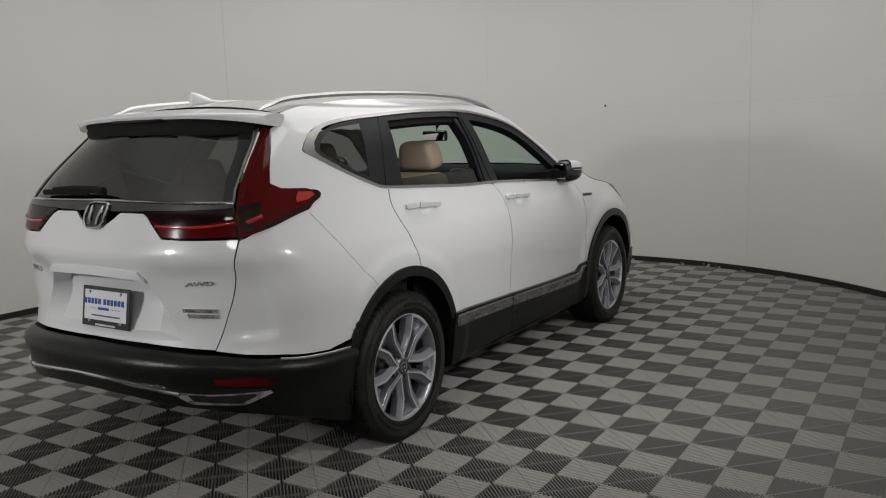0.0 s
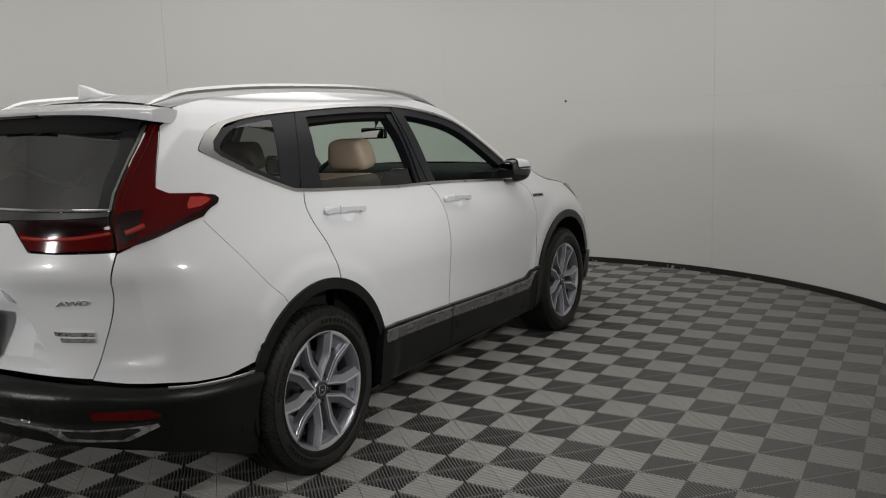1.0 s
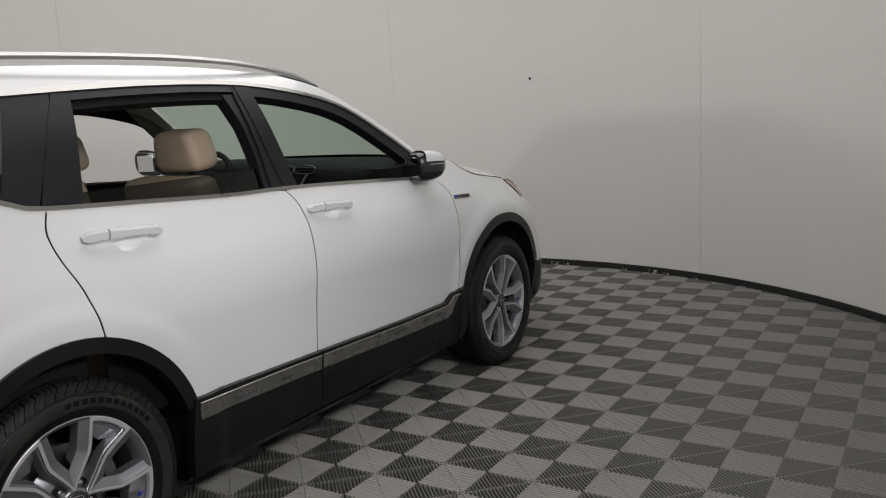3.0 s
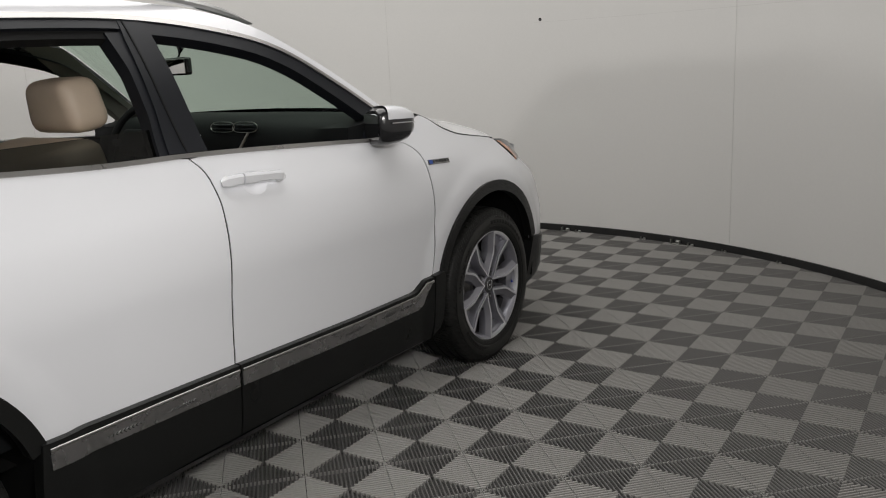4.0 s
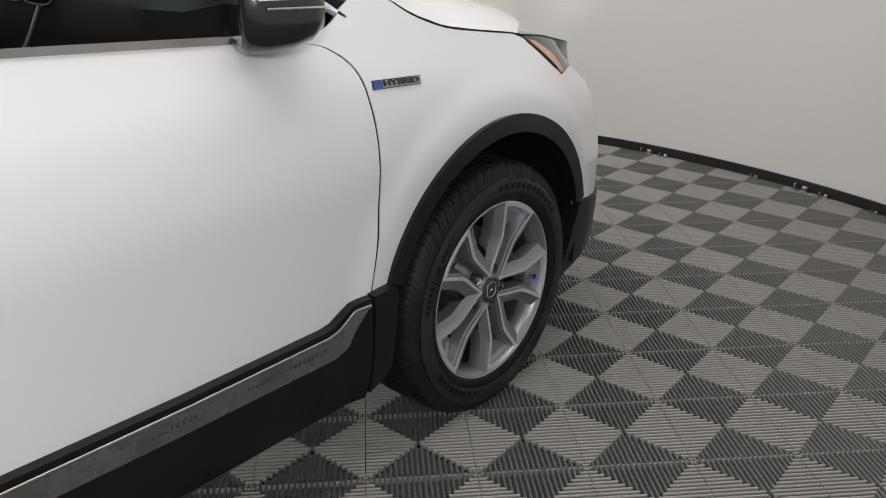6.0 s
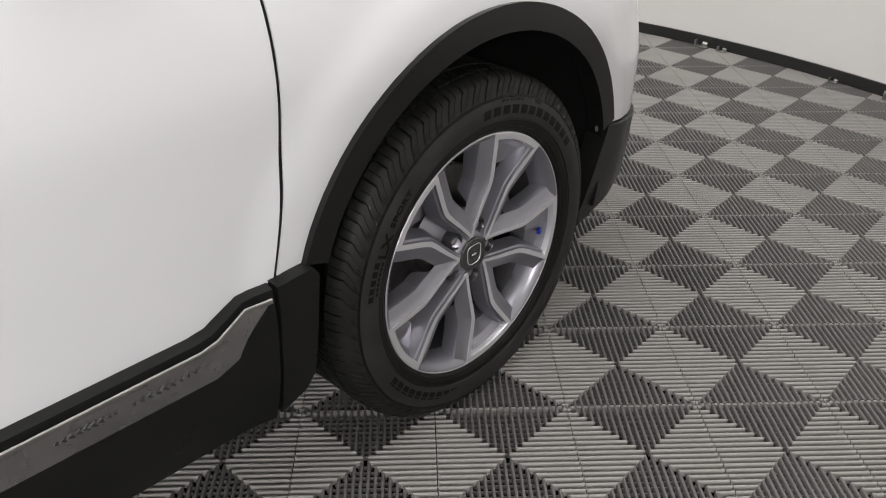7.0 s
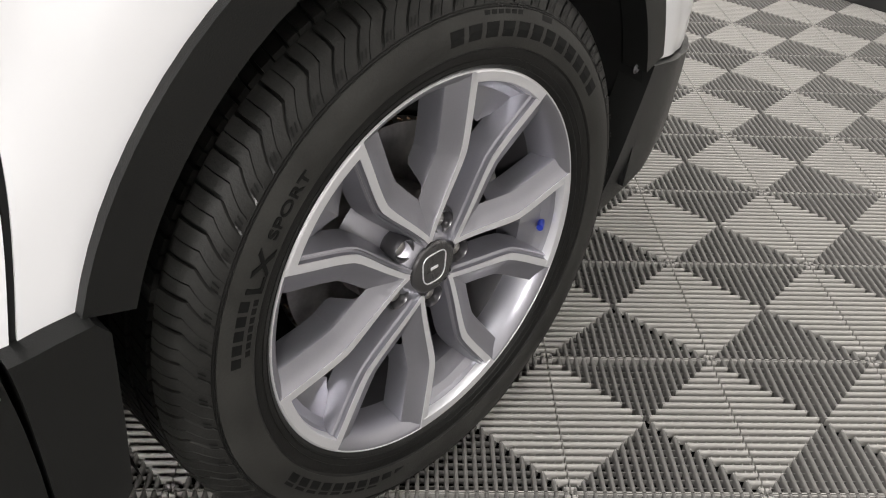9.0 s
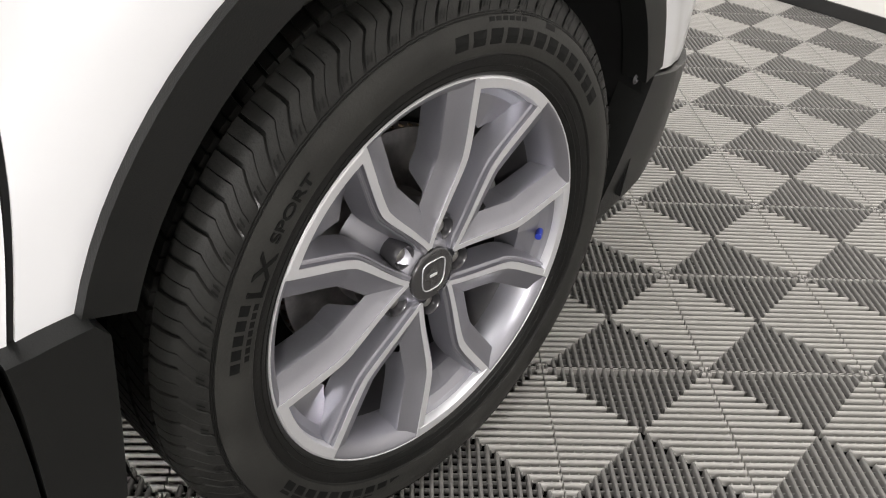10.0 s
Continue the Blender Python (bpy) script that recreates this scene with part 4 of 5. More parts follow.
# lamps on the tailgate
for s in (1, -1):
    o = rear_pts([(0.714, 1.075), (0.53, 1.072), (0.417, 1.076), (0.328, 1.155), (0.29, 1.175), (0.682, 1.185), (0.702, 1.12)])
    car_part("tailgate_lamp", fill(o, 0.02, skin(0.006, s), 0.02, flip=s < 0), LAMP_DARK, "smoked red lamp across the tailgate", tailgate)
    o = rear_pts([(0.711, 1.078), (0.53, 1.076), (0.42, 1.080), (0.350, 1.146), (0.41, 1.128), (0.53, 1.124), (0.62, 1.130), (0.655, 1.140), (0.697, 1.146)])
    car_part("light_bar", fill(o, 0.02, skin(0.0075, s), 0.006, flip=s < 0), LAMP_RED, "red light bar", tailgate)
    guide = [skin(0.0105, s)(ux(x, z), z) for x, z in smooth_curve([(0.385, 1.119), (0.50, 1.115), (0.60, 1.118), (0.672, 1.126), (0.698, 1.131)], 5)]
    car_part("light_guide", tube(guide, ring_section(0.004, 0.0055, 8)), LAMP_BRIGHT, "bright red light guide", tailgate)
    strip = rear_pts([(0.572, 1.500), (0.620, 1.38), (0.660, 1.26), (0.680, 1.205), (0.673, 1.205), (0.653, 1.26), (0.613, 1.38), (0.565, 1.500)])
    car_part("glass_side_trim", fill(strip, 0.02, skin(0.006, s), 0.012, flip=s < 0), SATIN, "silver trim beside the rear glass", tailgate)
    car_part("glass_side_seal", fill(rear_pts([(0.561, 1.500), (0.609, 1.38), (0.651, 1.26), (0.671, 1.205), (0.642, 1.205), (0.605, 1.30), (0.56, 1.42), (0.51, 1.50)]), 0.02, skin(0.002, s), 0.012, flip=s < 0), GLOSS_BLACK, "", tailgate)
bar = rear_pts([(0.682, 1.187), (0.30, 1.177), (0.15, 1.172), (-0.15, 1.172), (-0.30, 1.177), (-0.682, 1.187), (-0.677, 1.207), (0.0, 1.214), (0.677, 1.207)])
car_part("chrome_bar", fill(bar, 0.02, skin(0.006), 0.016), SMOKED_CHROME, "dark polished bar across the tailgate", tailgate)
path = [skin(0.009)(ux(x, 1.2125), 1.2125 - 0.006 * abs(x) / 0.62) for x in np.linspace(-0.675, 0.675, 44)]
car_part("chrome_line", tube(path, ring_section(0.005, 0.005, 8)), CHROME, "chrome line under the rear glass", tailgate)
rg = rear_pts([(0.668, 1.214), (0.3, 1.219), (0.0, 1.221), (-0.3, 1.219), (-0.668, 1.214), (-0.633, 1.30), (-0.585, 1.42), (-0.54, 1.51), (0.0, 1.53), (0.54, 1.51), (0.585, 1.42), (0.633, 1.30)])
car_part("rear_glass", fill(rg, 0.04, skin(-0.004), 0.004), GLASS_REAR, "dark rear glass", tailgate)
# emblem: a plain rounded outline
out = [(0.078 * math.copysign(abs(math.cos(a)) ** 0.5, math.cos(a)) * (1.0 + 0.14 * math.sin(a)), 1.152 + 0.050 * math.copysign(abs(math.sin(a)) ** 0.5, math.sin(a))) for a in np.linspace(0, 2 * math.pi, 40, endpoint=False)]
car_part("emblem", fill(rear_pts([(x, z) for x, z in out]), 0.02, skin(0.008), 0.02), GLOSS_BLACK, "dark rounded emblem plate", tailgate)
car_part("emblem_rim", tube([skin(0.012)(ux(x * 0.86, z), z) for x, z in out + out[:1]], ring_section(0.006, 0.005, 8), cap=False), CHROME, "chrome rim of the emblem", tailgate)
for s in (-0.028, 0.028):
    car_part("emblem_bar", tube([skin(0.012)(ux(s * 0.85, 1.116), 1.116), skin(0.013)(ux(s, 1.15), 1.15), skin(0.012)(ux(s * 1.25, 1.187), 1.187)], ring_section(0.007, 0.006, 8)), CHROME, "chrome bar of the emblem", tailgate)
# plate
pc = Vector((0.018, -0.950, 0.757))


def leaned(bm):
    """The plate and what is on it lean back towards the top."""
    for v in bm.verts:
        v.co.y += 0.15 * (v.co.z - pc.z)
    return bm


car_part("number_plate", leaned(soft_box(0.318, 0.008, 0.172, 0.003, pc)), GREY_PRINT, "dealer plate in a dark frame", tailgate)
car_part("plate_face", leaned(soft_box(0.286, 0.002, 0.128, 0.0008, pc + Vector((0, -0.0045, 0.007)), 1)), WHITE, "white plate face", tailgate)


def bars(name, material, items, parent, y):
    bm = bmesh.new()
    for x, z, w, h in items:
        block(bm, x, y, z, w, 0.001, h)
    car_part(name, leaned(bm), material, "", parent, 0)


fy = pc.y - 0.0062
bars("plate_print", BLUE, [(-0.116 + 0.024 * k + 0.012 * (k > 4), 0.780, 0.018, 0.024) for k in range(11)] + [(0.008, 0.750, 0.075, 0.011), (-0.067, 0.750, 0.05, 0.0015), (0.088, 0.750, 0.06, 0.0015)], tailgate, fy)
bars("plate_print", GREY_PRINT, [(-0.067 + 0.0122 * k, 0.720, 0.009, 0.006) for k in range(16)], tailgate, fy)
bars("plate_print", WHITE, [(-0.042 + 0.0125 * k, 0.680, 0.009, 0.008) for k in range(11)], tailgate, pc.y - 0.0046)
for x, z in ((-0.087, 0.820), (0.123, 0.820), (-0.087, 0.694), (0.123, 0.694)):
    bm = lathe([(0, 0), (0.004, 0.003), (0.003, 0.007), (0, 0.008)], 12)
    bmesh.ops.transform(bm, matrix=Matrix.Translation((x, pc.y - 0.005, z)) @ Matrix.Rotation(radians(-90), 4, "Z"), verts=bm.verts)
    car_part("plate_screw", leaned(bm), CHROME, "", tailgate)
# badges on the tailgate
a, b = skin(0.004)(ux(0.50, 0.885), 0.882), skin(0.004)(ux(0.63, 0.885), 0.889)
lettering("drive_badge", "AWD", CHROME, a, b - a, (0.30, 0.0, 1), 0.016, tailgate, 0.0025, 0.13, 0.06)
for z, x0 in ((0.780, 0.480), (0.758, 0.502)):
    o = rear_pts([(x0, z - 0.008), (0.626, z - 0.008), (0.626, z + 0.008), (x0 - 0.006, z + 0.008)])
    car_part("trim_badge", fill(o, 0.02, skin(0.005), 0.006), CHROME, "chrome trim badge", tailgate)
a, b = skin(0.007)(ux(0.488, 0.776), 0.7755), skin(0.007)(ux(0.622, 0.776), 0.7755)
lettering("trim_letters", "TOURING", GREY_PRINT, a, b - a, (0, 0, 1), 0.009, tailgate, 0.0006, 0.12)
bm = bmesh.new()
for k, w in enumerate((0.03, 0.022, 0.012, 0.03)):
    p = skin(0.003)(ux(-0.585 + 0.036 * k, 0.895), 0.895)
    block(bm, 0, 0, 0, w, 0.004, 0.026, Matrix.Translation(p) @ Matrix.Rotation(radians(-28 + 3 * k), 4, "Z"))
car_part("model_badge", bm, CHROME, "plain chrome badge bars", tailgate, 0)
# wiper
path = [skin(0.03)(ux(x, z), z) for x, z in ((0.02, 1.235), (-0.06, 1.243), (-0.2, 1.247), (-0.36, 1.240))]
car_part("rear_wiper", tube(path, lambda t: ring_section(0.014 - 0.007 * t, 0.021 - 0.012 * t, 10)), BLACK, "black rear wiper arm", tailgate)
path = [skin(0.018)(ux(x, z), z) for x, z in ((-0.10, 1.232), (-0.28, 1.236), (-0.46, 1.232))]
car_part("wiper_blade", tube(path, ring_section(0.006, 0.012, 8)), BLACK, "black wiper blade", tailgate)
# bumper
bump_in = [p for p in arc(*RA, R_IN, 150, 205)]
bt = [(0.893, 0.556), (0.86, 0.561), (0.817, 0.573), (0.72, 0.588), (0.640, 0.601), (0.30, 0.617), (0.0, 0.622)]
bb = [(0.84, 0.30), (0.78, 0.335), (0.70, 0.372), (0.5, 0.398), (0.25, 0.428), (0.0, 0.436)]
o = rear_pts(bt) + rear_pts([(-x, z) for x, z in bt[-2::-1]]) + [(-1.8 - uy(y, z), z) for y, z in bump_in if z < 0.56 and y < -0.35]
o += rear_pts([(-x, z) for x, z in bb]) + rear_pts(bb[-2::-1])
o += [(uy(y, z), z) for y, z in bump_in[::-1] if z < 0.56 and y < -0.35]


def bumper_map(u, z):
    """The bumper's skin: a shelf along the top edge, a crease, then a face that falls back downwards."""
    q = abs(raw(u, z).x)
    top = float(np.interp(q, [0.0, 0.30, 0.64, 0.72, 0.817, 0.86, 0.9], [0.622, 0.617, 0.601, 0.588, 0.573, 0.561, 0.555]))
    d = top - z
    n = normal_at(u, z)
    return raw(u, z) + n * float(np.interp(d, [0, 0.004, 0.034, 0.042, 0.13, 0.25], [0.002, 0.010, 0.030, 0.031, 0.014, 0.008]))


bumper = car_part("rear_bumper", fill(o, 0.016, bumper_map, 0.05), CLAD, "grained black rear bumper")
for s in (1, -1):
    panel("bumper_corner", side_pts([(-0.345, 0.565), (-0.43, 0.565), (-0.47, 0.33), (-0.40, 0.28), (-0.375, 0.28), (-0.385, 0.38), (-0.372, 0.46)]), CLAD, 0.0115, s, 0.025, 0.05, "", bumper)
    path = [skin(0.0125, s)(ux(x, z), z) for x, z in smooth_curve([(0.902, 0.552), (0.885, 0.557), (0.86, 0.562), (0.838, 0.567), (0.815, 0.572)], 4)]
    car_part("bumper_trim", tube(path, ring_section(0.004, 0.0065, 8)), SATIN, "silver strip along the bumper's shoulder", bumper)
    panel("rear_reflector", rear_pts([(0.640, 0.492), (0.632, 0.520), (0.77, 0.516), (0.80, 0.480), (0.78, 0.476)]), LAMP_RED, 0.026, s, 0.01, 0.02, "red reflector", bumper)
    fin = rear_pts([(0.465, 0.459), (0.54, 0.414), (0.715, 0.402), (0.79, 0.442), (0.785, 0.452), (0.715, 0.446), (0.70, 0.420), (0.56, 0.432), (0.53, 0.452)])
    panel("exhaust_trim", fin, CHROME, 0.019, s, 0.02, 0.015, "chrome exhaust finisher", bumper)
    panel("exhaust_trim_inset", rear_pts([(0.535, 0.448), (0.555, 0.426), (0.705, 0.412), (0.750, 0.438), (0.745, 0.447), (0.62, 0.450)]), GLOSS_BLACK, 0.0215, s, 0.02, 0.01, "", bumper)
    panel("exhaust_trim_edge", rear_pts([(0.50, 0.463), (0.62, 0.456), (0.788, 0.455), (0.786, 0.449), (0.62, 0.449), (0.51, 0.455)]), CHROME, 0.022, s, 0.02, 0.006, "", bumper)
path = [skin(0.012)(ux(x, z), z) for x, z in smooth_curve([(-0.50, 0.456), (-0.25, 0.484), (0.0, 0.495), (0.25, 0.484), (0.50, 0.456)], 8)]
car_part("lower_chrome_strip", tube(path, [(-0.004, -0.010), (0.010, -0.008), (0.014, 0.0), (0.010, 0.006), (-0.002, 0.010)]), CHROME, "chrome strip along the lower bumper", bumper, 25)
rows = []
for x in np.linspace(-0.80, 0.80, 21):
    z = 0.436 - 0.105 * (abs(x) / 0.8) ** 2.2
    p = raw(ux(x, z), z)
    rows.append([(x, p.y, z), (x, p.y + 0.10, z - 0.03), (x, p.y + 0.30, z - 0.06), (x, -0.3, 0.26)])
car_part("lower_valance", loft(rows), BLACK, "black underside of the rear bumper", bumper)
# spoiler
rows = []
for k in range(33):
    t = -1 + 2 * k / 32
    x = 0.636 * t
    lip_y, lip_z = -0.70 + 0.150 * abs(t) ** 4, 1.572 - 0.018 * abs(t) ** 3
    root_z = mid_z(-0.40) - 0.048 * abs(t) ** 2.4 - 0.012
    thick = 0.020 + 0.022 * abs(t) ** 5
    rows.append([(x * 0.95, -0.40, root_z), (x, 0.5 * (lip_y - 0.40), 0.55 * root_z + 0.45 * lip_z + 0.008), (x, lip_y + 0.03, lip_z + 0.004), (x, lip_y + 0.006, lip_z), (x, lip_y, lip_z - 0.008), (x, lip_y + 0.006, lip_z - thick), (x * 0.985, lip_y + 0.05, lip_z - thick - 0.004), (x * 0.96, -0.42, lip_z - thick - 0.012)])
spoiler = car_part("roof_spoiler", loft(rows, cap=True), PAINT, "white roof spoiler", None, 50)
rows = []
for k in range(33):
    t = -1 + 2 * k / 32
    x = 0.590 * t
    lip_y, lip_z = -0.70 + 0.150 * abs(t) ** 4, 1.572 - 0.018 * abs(t) ** 3
    g = raw(ux(0.54 * t, 1.50), 1.50)
    deep = 1.464 + 0.022 * smooth_step((0.62 - abs(t)) / 0.16)
    rows.append([(x, lip_y + 0.010, lip_z - 0.024), (x * 0.99, lip_y + 0.020, lip_z - 0.040), (x * 0.97, lip_y * 0.55 + g.y * 0.45, 1.515 - 0.012 * abs(t) ** 3), (0.93 * x, g.y - 0.012, deep), (0.92 * x, g.y + 0.02, deep + 0.004)])
car_part("spoiler_underside", loft(rows, cap=True), BLACK, "black underside of the spoiler", spoiler, 60)
bm = soft_box(0.34, 0.01, 0.012, 0.003, (0, -0.698, 1.548))
car_part("high_brake_lamp", bm, LAMP_DARK, "smoked high brake lamp", spoiler)

# ---- underbody and cabin ----
bm = bmesh.new()
block(bm, 0, 1.33, 0.30, 1.62, 1.72, 0.2)
block(bm, 0, -0.45, 0.43, 1.1, 0.4, 0.12)
block(bm, 0, 1.33, 0.30, 0.98, 3.4, 0.18)
car_part("underbody", bm, BLACK, "black underbody", None, 0)
rows = [[(x * w, y, z) for x in (-1, 1)] for y, w, z in ((-0.80, 0.50, 0.64), (-0.45, 0.70, 0.62), (0.18, 0.8, 0.62), (0.22, 0.8, 0.44), (2.2, 0.8, 0.44))]
car_part("cabin_floor", loft(rows), BLACK, "", None, 0)
for s in (1, -1):
    bm = fill([(-0.80, 0.62), (0.12, 0.62), (0.12, 1.18), (-0.30, 1.30), (-0.62, 1.18)], 0.15, lambda y, z: Vector((s * (raw(uy(y, z), z).x - 0.07), y, z)), 0)
    car_part("cargo_lining", bm, BLACK, "dark cargo lining")
    bm = fill([(1.50 if s > 0 else 1.40, 1.555), (1.62, 1.52), (2.16, 1.16), (2.05 if s > 0 else 1.98, 1.16)], 0.08, lambda y, z: Vector((s * (side_x(z) - 0.035), y, z)), 0)
    car_part("pillar_trim", bm, TRIM_GREY, "grey windscreen pillar trim")


def seat_parts(x, y, back_tilt, label):
    base = soft_box(0.50, 0.50, 0.18, 0.06, (x, y + 0.28, 0.66))
    seat = car_part("seat", base, LEATHER, label)
    bm = soft_box(0.46, 0.14, 0.65, 0.06, (0, 0, 0.905))
    bmesh.ops.transform(bm, matrix=Matrix.Translation((x, y, 0)) @ Matrix.Translation((0, 0, 0.6)) @ Matrix.Rotation(radians(back_tilt), 4, "X") @ Matrix.Translation((0, 0, -0.6)), verts=bm.verts)
    car_part("backrest", bm, LEATHER, "", seat)
    return seat


def headrest(x, y, z, w, h, seat, d=0.12):
    bm = soft_box(w, d, h, min(w, h, d) * 0.37, (0, 0, 0), 5)
    for v in bm.verts:
        k = 1 - 0.34 * max(0, v.co.z / h + 0.1)
        v.co.x *= k
        v.co.y += 0.03 * (v.co.x / w) ** 2
    bmesh.ops.transform(bm, matrix=Matrix.Translation((x, y, z)) @ Matrix.Rotation(radians(8), 4, "X"), verts=bm.verts)
    car_part("headrest", bm, LEATHER, "beige leather headrest", seat)


for x in (0.37, -0.37):
    back = 0.0 if x > 0 else 0.065
    s = seat_parts(x, 1.02 - back, 12, "beige leather front seat")
    headrest(x, 0.985 - back, 1.318, 0.262, 0.165, s, 0.135)
for x in (0.42, -0.42):
    s = seat_parts(x, 0.10, 14, "beige leather rear seat")
    headrest(x, 0.03, 1.27, 0.25, 0.15, s)
# dashboard, vents, wheel, inner mirror
rows = []
for x in np.linspace(-0.79, 0.79, 19):
    k = 0.02 * math.cos(x * 6)
    e = 0.030 * abs(x / 0.79) ** 5
    rows.append([(x, 1.90, 0.70), (x, 1.85, 0.92), (x, 1.845, 1.09), (x, 1.855, 1.165 + k * 0.3), (x, 1.92, 1.200 + k * 0.3 - e), (x, 2.02, 1.212 - e), (x, 2.15, 1.204 - e), (x, 2.42, 1.12)])
dash = car_part("dashboard", loft(rows, cap=True), DASH, "black dashboard", None, 60)
for x in (0.246, 0.112):
    path = [(x + 0.072 * math.copysign(abs(math.cos(a)) ** 0.5, math.cos(a)), 1.846 + 0.005 * math.sin(a), 1.165 + 0.021 * math.sin(a)) for a in np.linspace(0, 2 * math.pi, 25)]
    car_part("air_vent", tube(path, ring_section(0.0018, 0.0018, 6), cap=False), SATIN, "silver-rimmed air vent", dash)
    for k in range(2):
        car_part("vent_slat", soft_box(0.11, 0.02, 0.004, 0.001, (x, 1.848, 1.157 + 0.016 * k), 1), SATIN_BLACK, "", dash)
car_part("console_trim", tube([(0.13, 1.80, 0.96), (0.224, 1.825, 1.075), (0.270, 1.838, 1.142)], ring_section(0.006, 0.006, 8)), SATIN, "silver console trim", dash)
car_part("console_trim", tube([(-0.12, 1.80, 0.96), (-0.067, 1.825, 1.075), (-0.025, 1.838, 1.132)], ring_section(0.006, 0.006, 8)), SATIN, "", dash)
mw = Matrix.Translation((-0.37, 1.765, 1.10)) @ Matrix.Rotation(radians(66), 4, "X")
bm = tube([mw @ Vector((0.168 * math.cos(a), 0.168 * math.sin(a), 0)) for a in np.linspace(0, 2 * math.pi, 41)], ring_section(0.016, 0.016, 10), cap=False, up=(0.01, 0.9, 0.43))
wheel_s = car_part("steering_wheel", bm, DASH, "black steering wheel")
car_part("wheel_hub", soft_box(0.16, 0.12, 0.05, 0.02, (0, 0, 0), 3, mw), DASH, "", wheel_s)
for a in (0, 180, 270):
    car_part("wheel_spoke", soft_box(0.12, 0.035, 0.02, 0.006, (0, 0, 0), 2, mw @ Matrix.Rotation(radians(a), 4, "Z") @ Matrix.Translation((0.12, 0, 0))), SATIN_BLACK, "", wheel_s)
turn = Matrix.Rotation(radians(-11.5), 4, "Z")
im = car_part("inner_mirror", soft_box(0.223, 0.032, 0.072, 0.015, (0.005, 1.73, 1.422), 4, turn), GLOSS_BLACK, "black inside rear-view mirror")
car_part("mirror_face", soft_box(0.209, 0.004, 0.058, 0.0018, (0.005, 1.73, 1.422), 3, turn @ Matrix.Translation((0, -0.0155, 0))), MIRROR, "", im)
car_part("mirror_stem", tube([(0.005, 1.74, 1.44), (0.005, 1.765, 1.49), (0, 1.72, 1.595)], ring_section(0.016, 0.012, 8)), GLOSS_BLACK, "", im)
for x in (0.37, -0.37):
    car_part("sun_visor", soft_box(0.40, 0.16, 0.02, 0.008, (x, 1.42, 1.555), 2), SATIN_BLACK, "dark folded sun visor")

# ---- wheels ----
R_RIM = 0.2570
HUB_Z, HUB_Y = 0.3535, 2.658
XO = 0.113


def polar(x, r, a):
    return Vector((x, r * math.cos(radians(a)), r * math.sin(radians(a))))


face_x = spline([0.0, 0.04, 0.09, 0.14, 0.20, 0.25, 0.26], [0.098, 0.098, 0.1005, 0.104, 0.109, 0.1130, 0.1135])
# half of the V that one forked spoke makes: distance along its axis, and to the side
FORK = [(0.0420, 0.0000), (0.0575, 0.0085), (0.0850, 0.0265), (0.1115, 0.0450), (0.1320, 0.0585), (0.1450, 0.0645), (0.1680, 0.0705), (0.2030, 0.0775), (0.2400, 0.0850)]


def fork_line():
    """The centre of one arm, with its kink where the arm turns towards the rim."""
    return [Vector(q) for q in smooth_curve(FORK, 4)]


def fork_rows(hand):
    """Sections of one arm from its outer foot over the flat strip and the sloping face to its inner foot."""
    pts, rows, flat = fork_line(), [], []
    for i, p in enumerate(pts):
        d = (pts[min(i + 1, len(pts) - 1)] - pts[max(i - 1, 0)]).normalized()
        n = Vector((-d.y, d.x))
        t = i / (len(pts) - 1)
        half = 0.0032 + 0.0020 * smooth_step(t * 1.4)
        room = max(0.0, p.y / max(n.y, 0.3) - half)
        wide = min(0.028, max(0.0006, room))
        deep = 0.0125 * wide / 0.028
        r = p.length
        x = face_x(r)
        open_in = smooth_step((r - 0.100) / 0.025)
        edge = smooth_step(t / 0.12)
        sec = [(half + 0.0135, -0.036), (half + 0.0085, -0.017), (half + 0.0062, -0.0055 * edge), (half + 0.0045, -0.0042 * edge), (half + 0.0030, -0.0062 * edge), (half + 0.0008, -0.0052 * edge), (half, 0.0),
               (-half, 0.0), (-half - 0.0010, -0.0014 * min(1, wide / 0.01)), (-half - wide * 0.55, -deep * 0.62), (-half - wide, -deep), (-half - wide - 0.0014 * open_in, -deep - 0.004 * open_in), (-half - wide - 0.003 * open_in, -deep - 0.034 * open_in)]
        row = []
        for a, h in sec:
            q = p + n * a
            row.append((x + h, q.x, hand * max(q.y, 0.0) if a < 0 else hand * q.y))
        rows.append(row)
        flat.append([(x + 0.0010, *(p + n * half * k)) for k in (1, -1)])
    return rows, [[(x, a, hand * b) for x, a, b in f] for f in flat]


def strip_mesh(rows):
    bm = loft([[(x, a, b), (x, c, d), (x - 0.003, c, d), (x - 0.003, a, b)] for (x, a, b), (_, c, d) in rows], closed=True, cap=True)
    return bm


def turned(bm, degrees):
    bmesh.ops.transform(bm, matrix=Matrix.Rotation(radians(degrees), 4, "X"), verts=bm.verts)
    return bm


def settle(bm):
    """Flattens the tyre where it stands on the floor, and lets the wall above bulge a little."""
    for v in bm.verts:
        low = smooth_step((-v.co.z - 0.27) / 0.08)
        if v.co.x > 0.09 and v.co.z < 0:
            v.co.x += 0.004 * low * smooth_step((0.352 + v.co.z) / 0.05)
        v.co.z = max(v.co.z, -HUB_Z + 0.0006)
    return bm


WALL_R = [0.2545, 0.2600, 0.2660, 0.2760, 0.2795, 0.2812, 0.2835, 0.2900, 0.3020, 0.3140, 0.3250, 0.3290, 0.3310]
WALL_X = [0.1110, 0.1165, 0.1198, 0.1225, 0.1230, 0.1230, 0.1252, 0.1272, 0.1282, 0.1268, 0.1236, 0.1220, 0.1202]


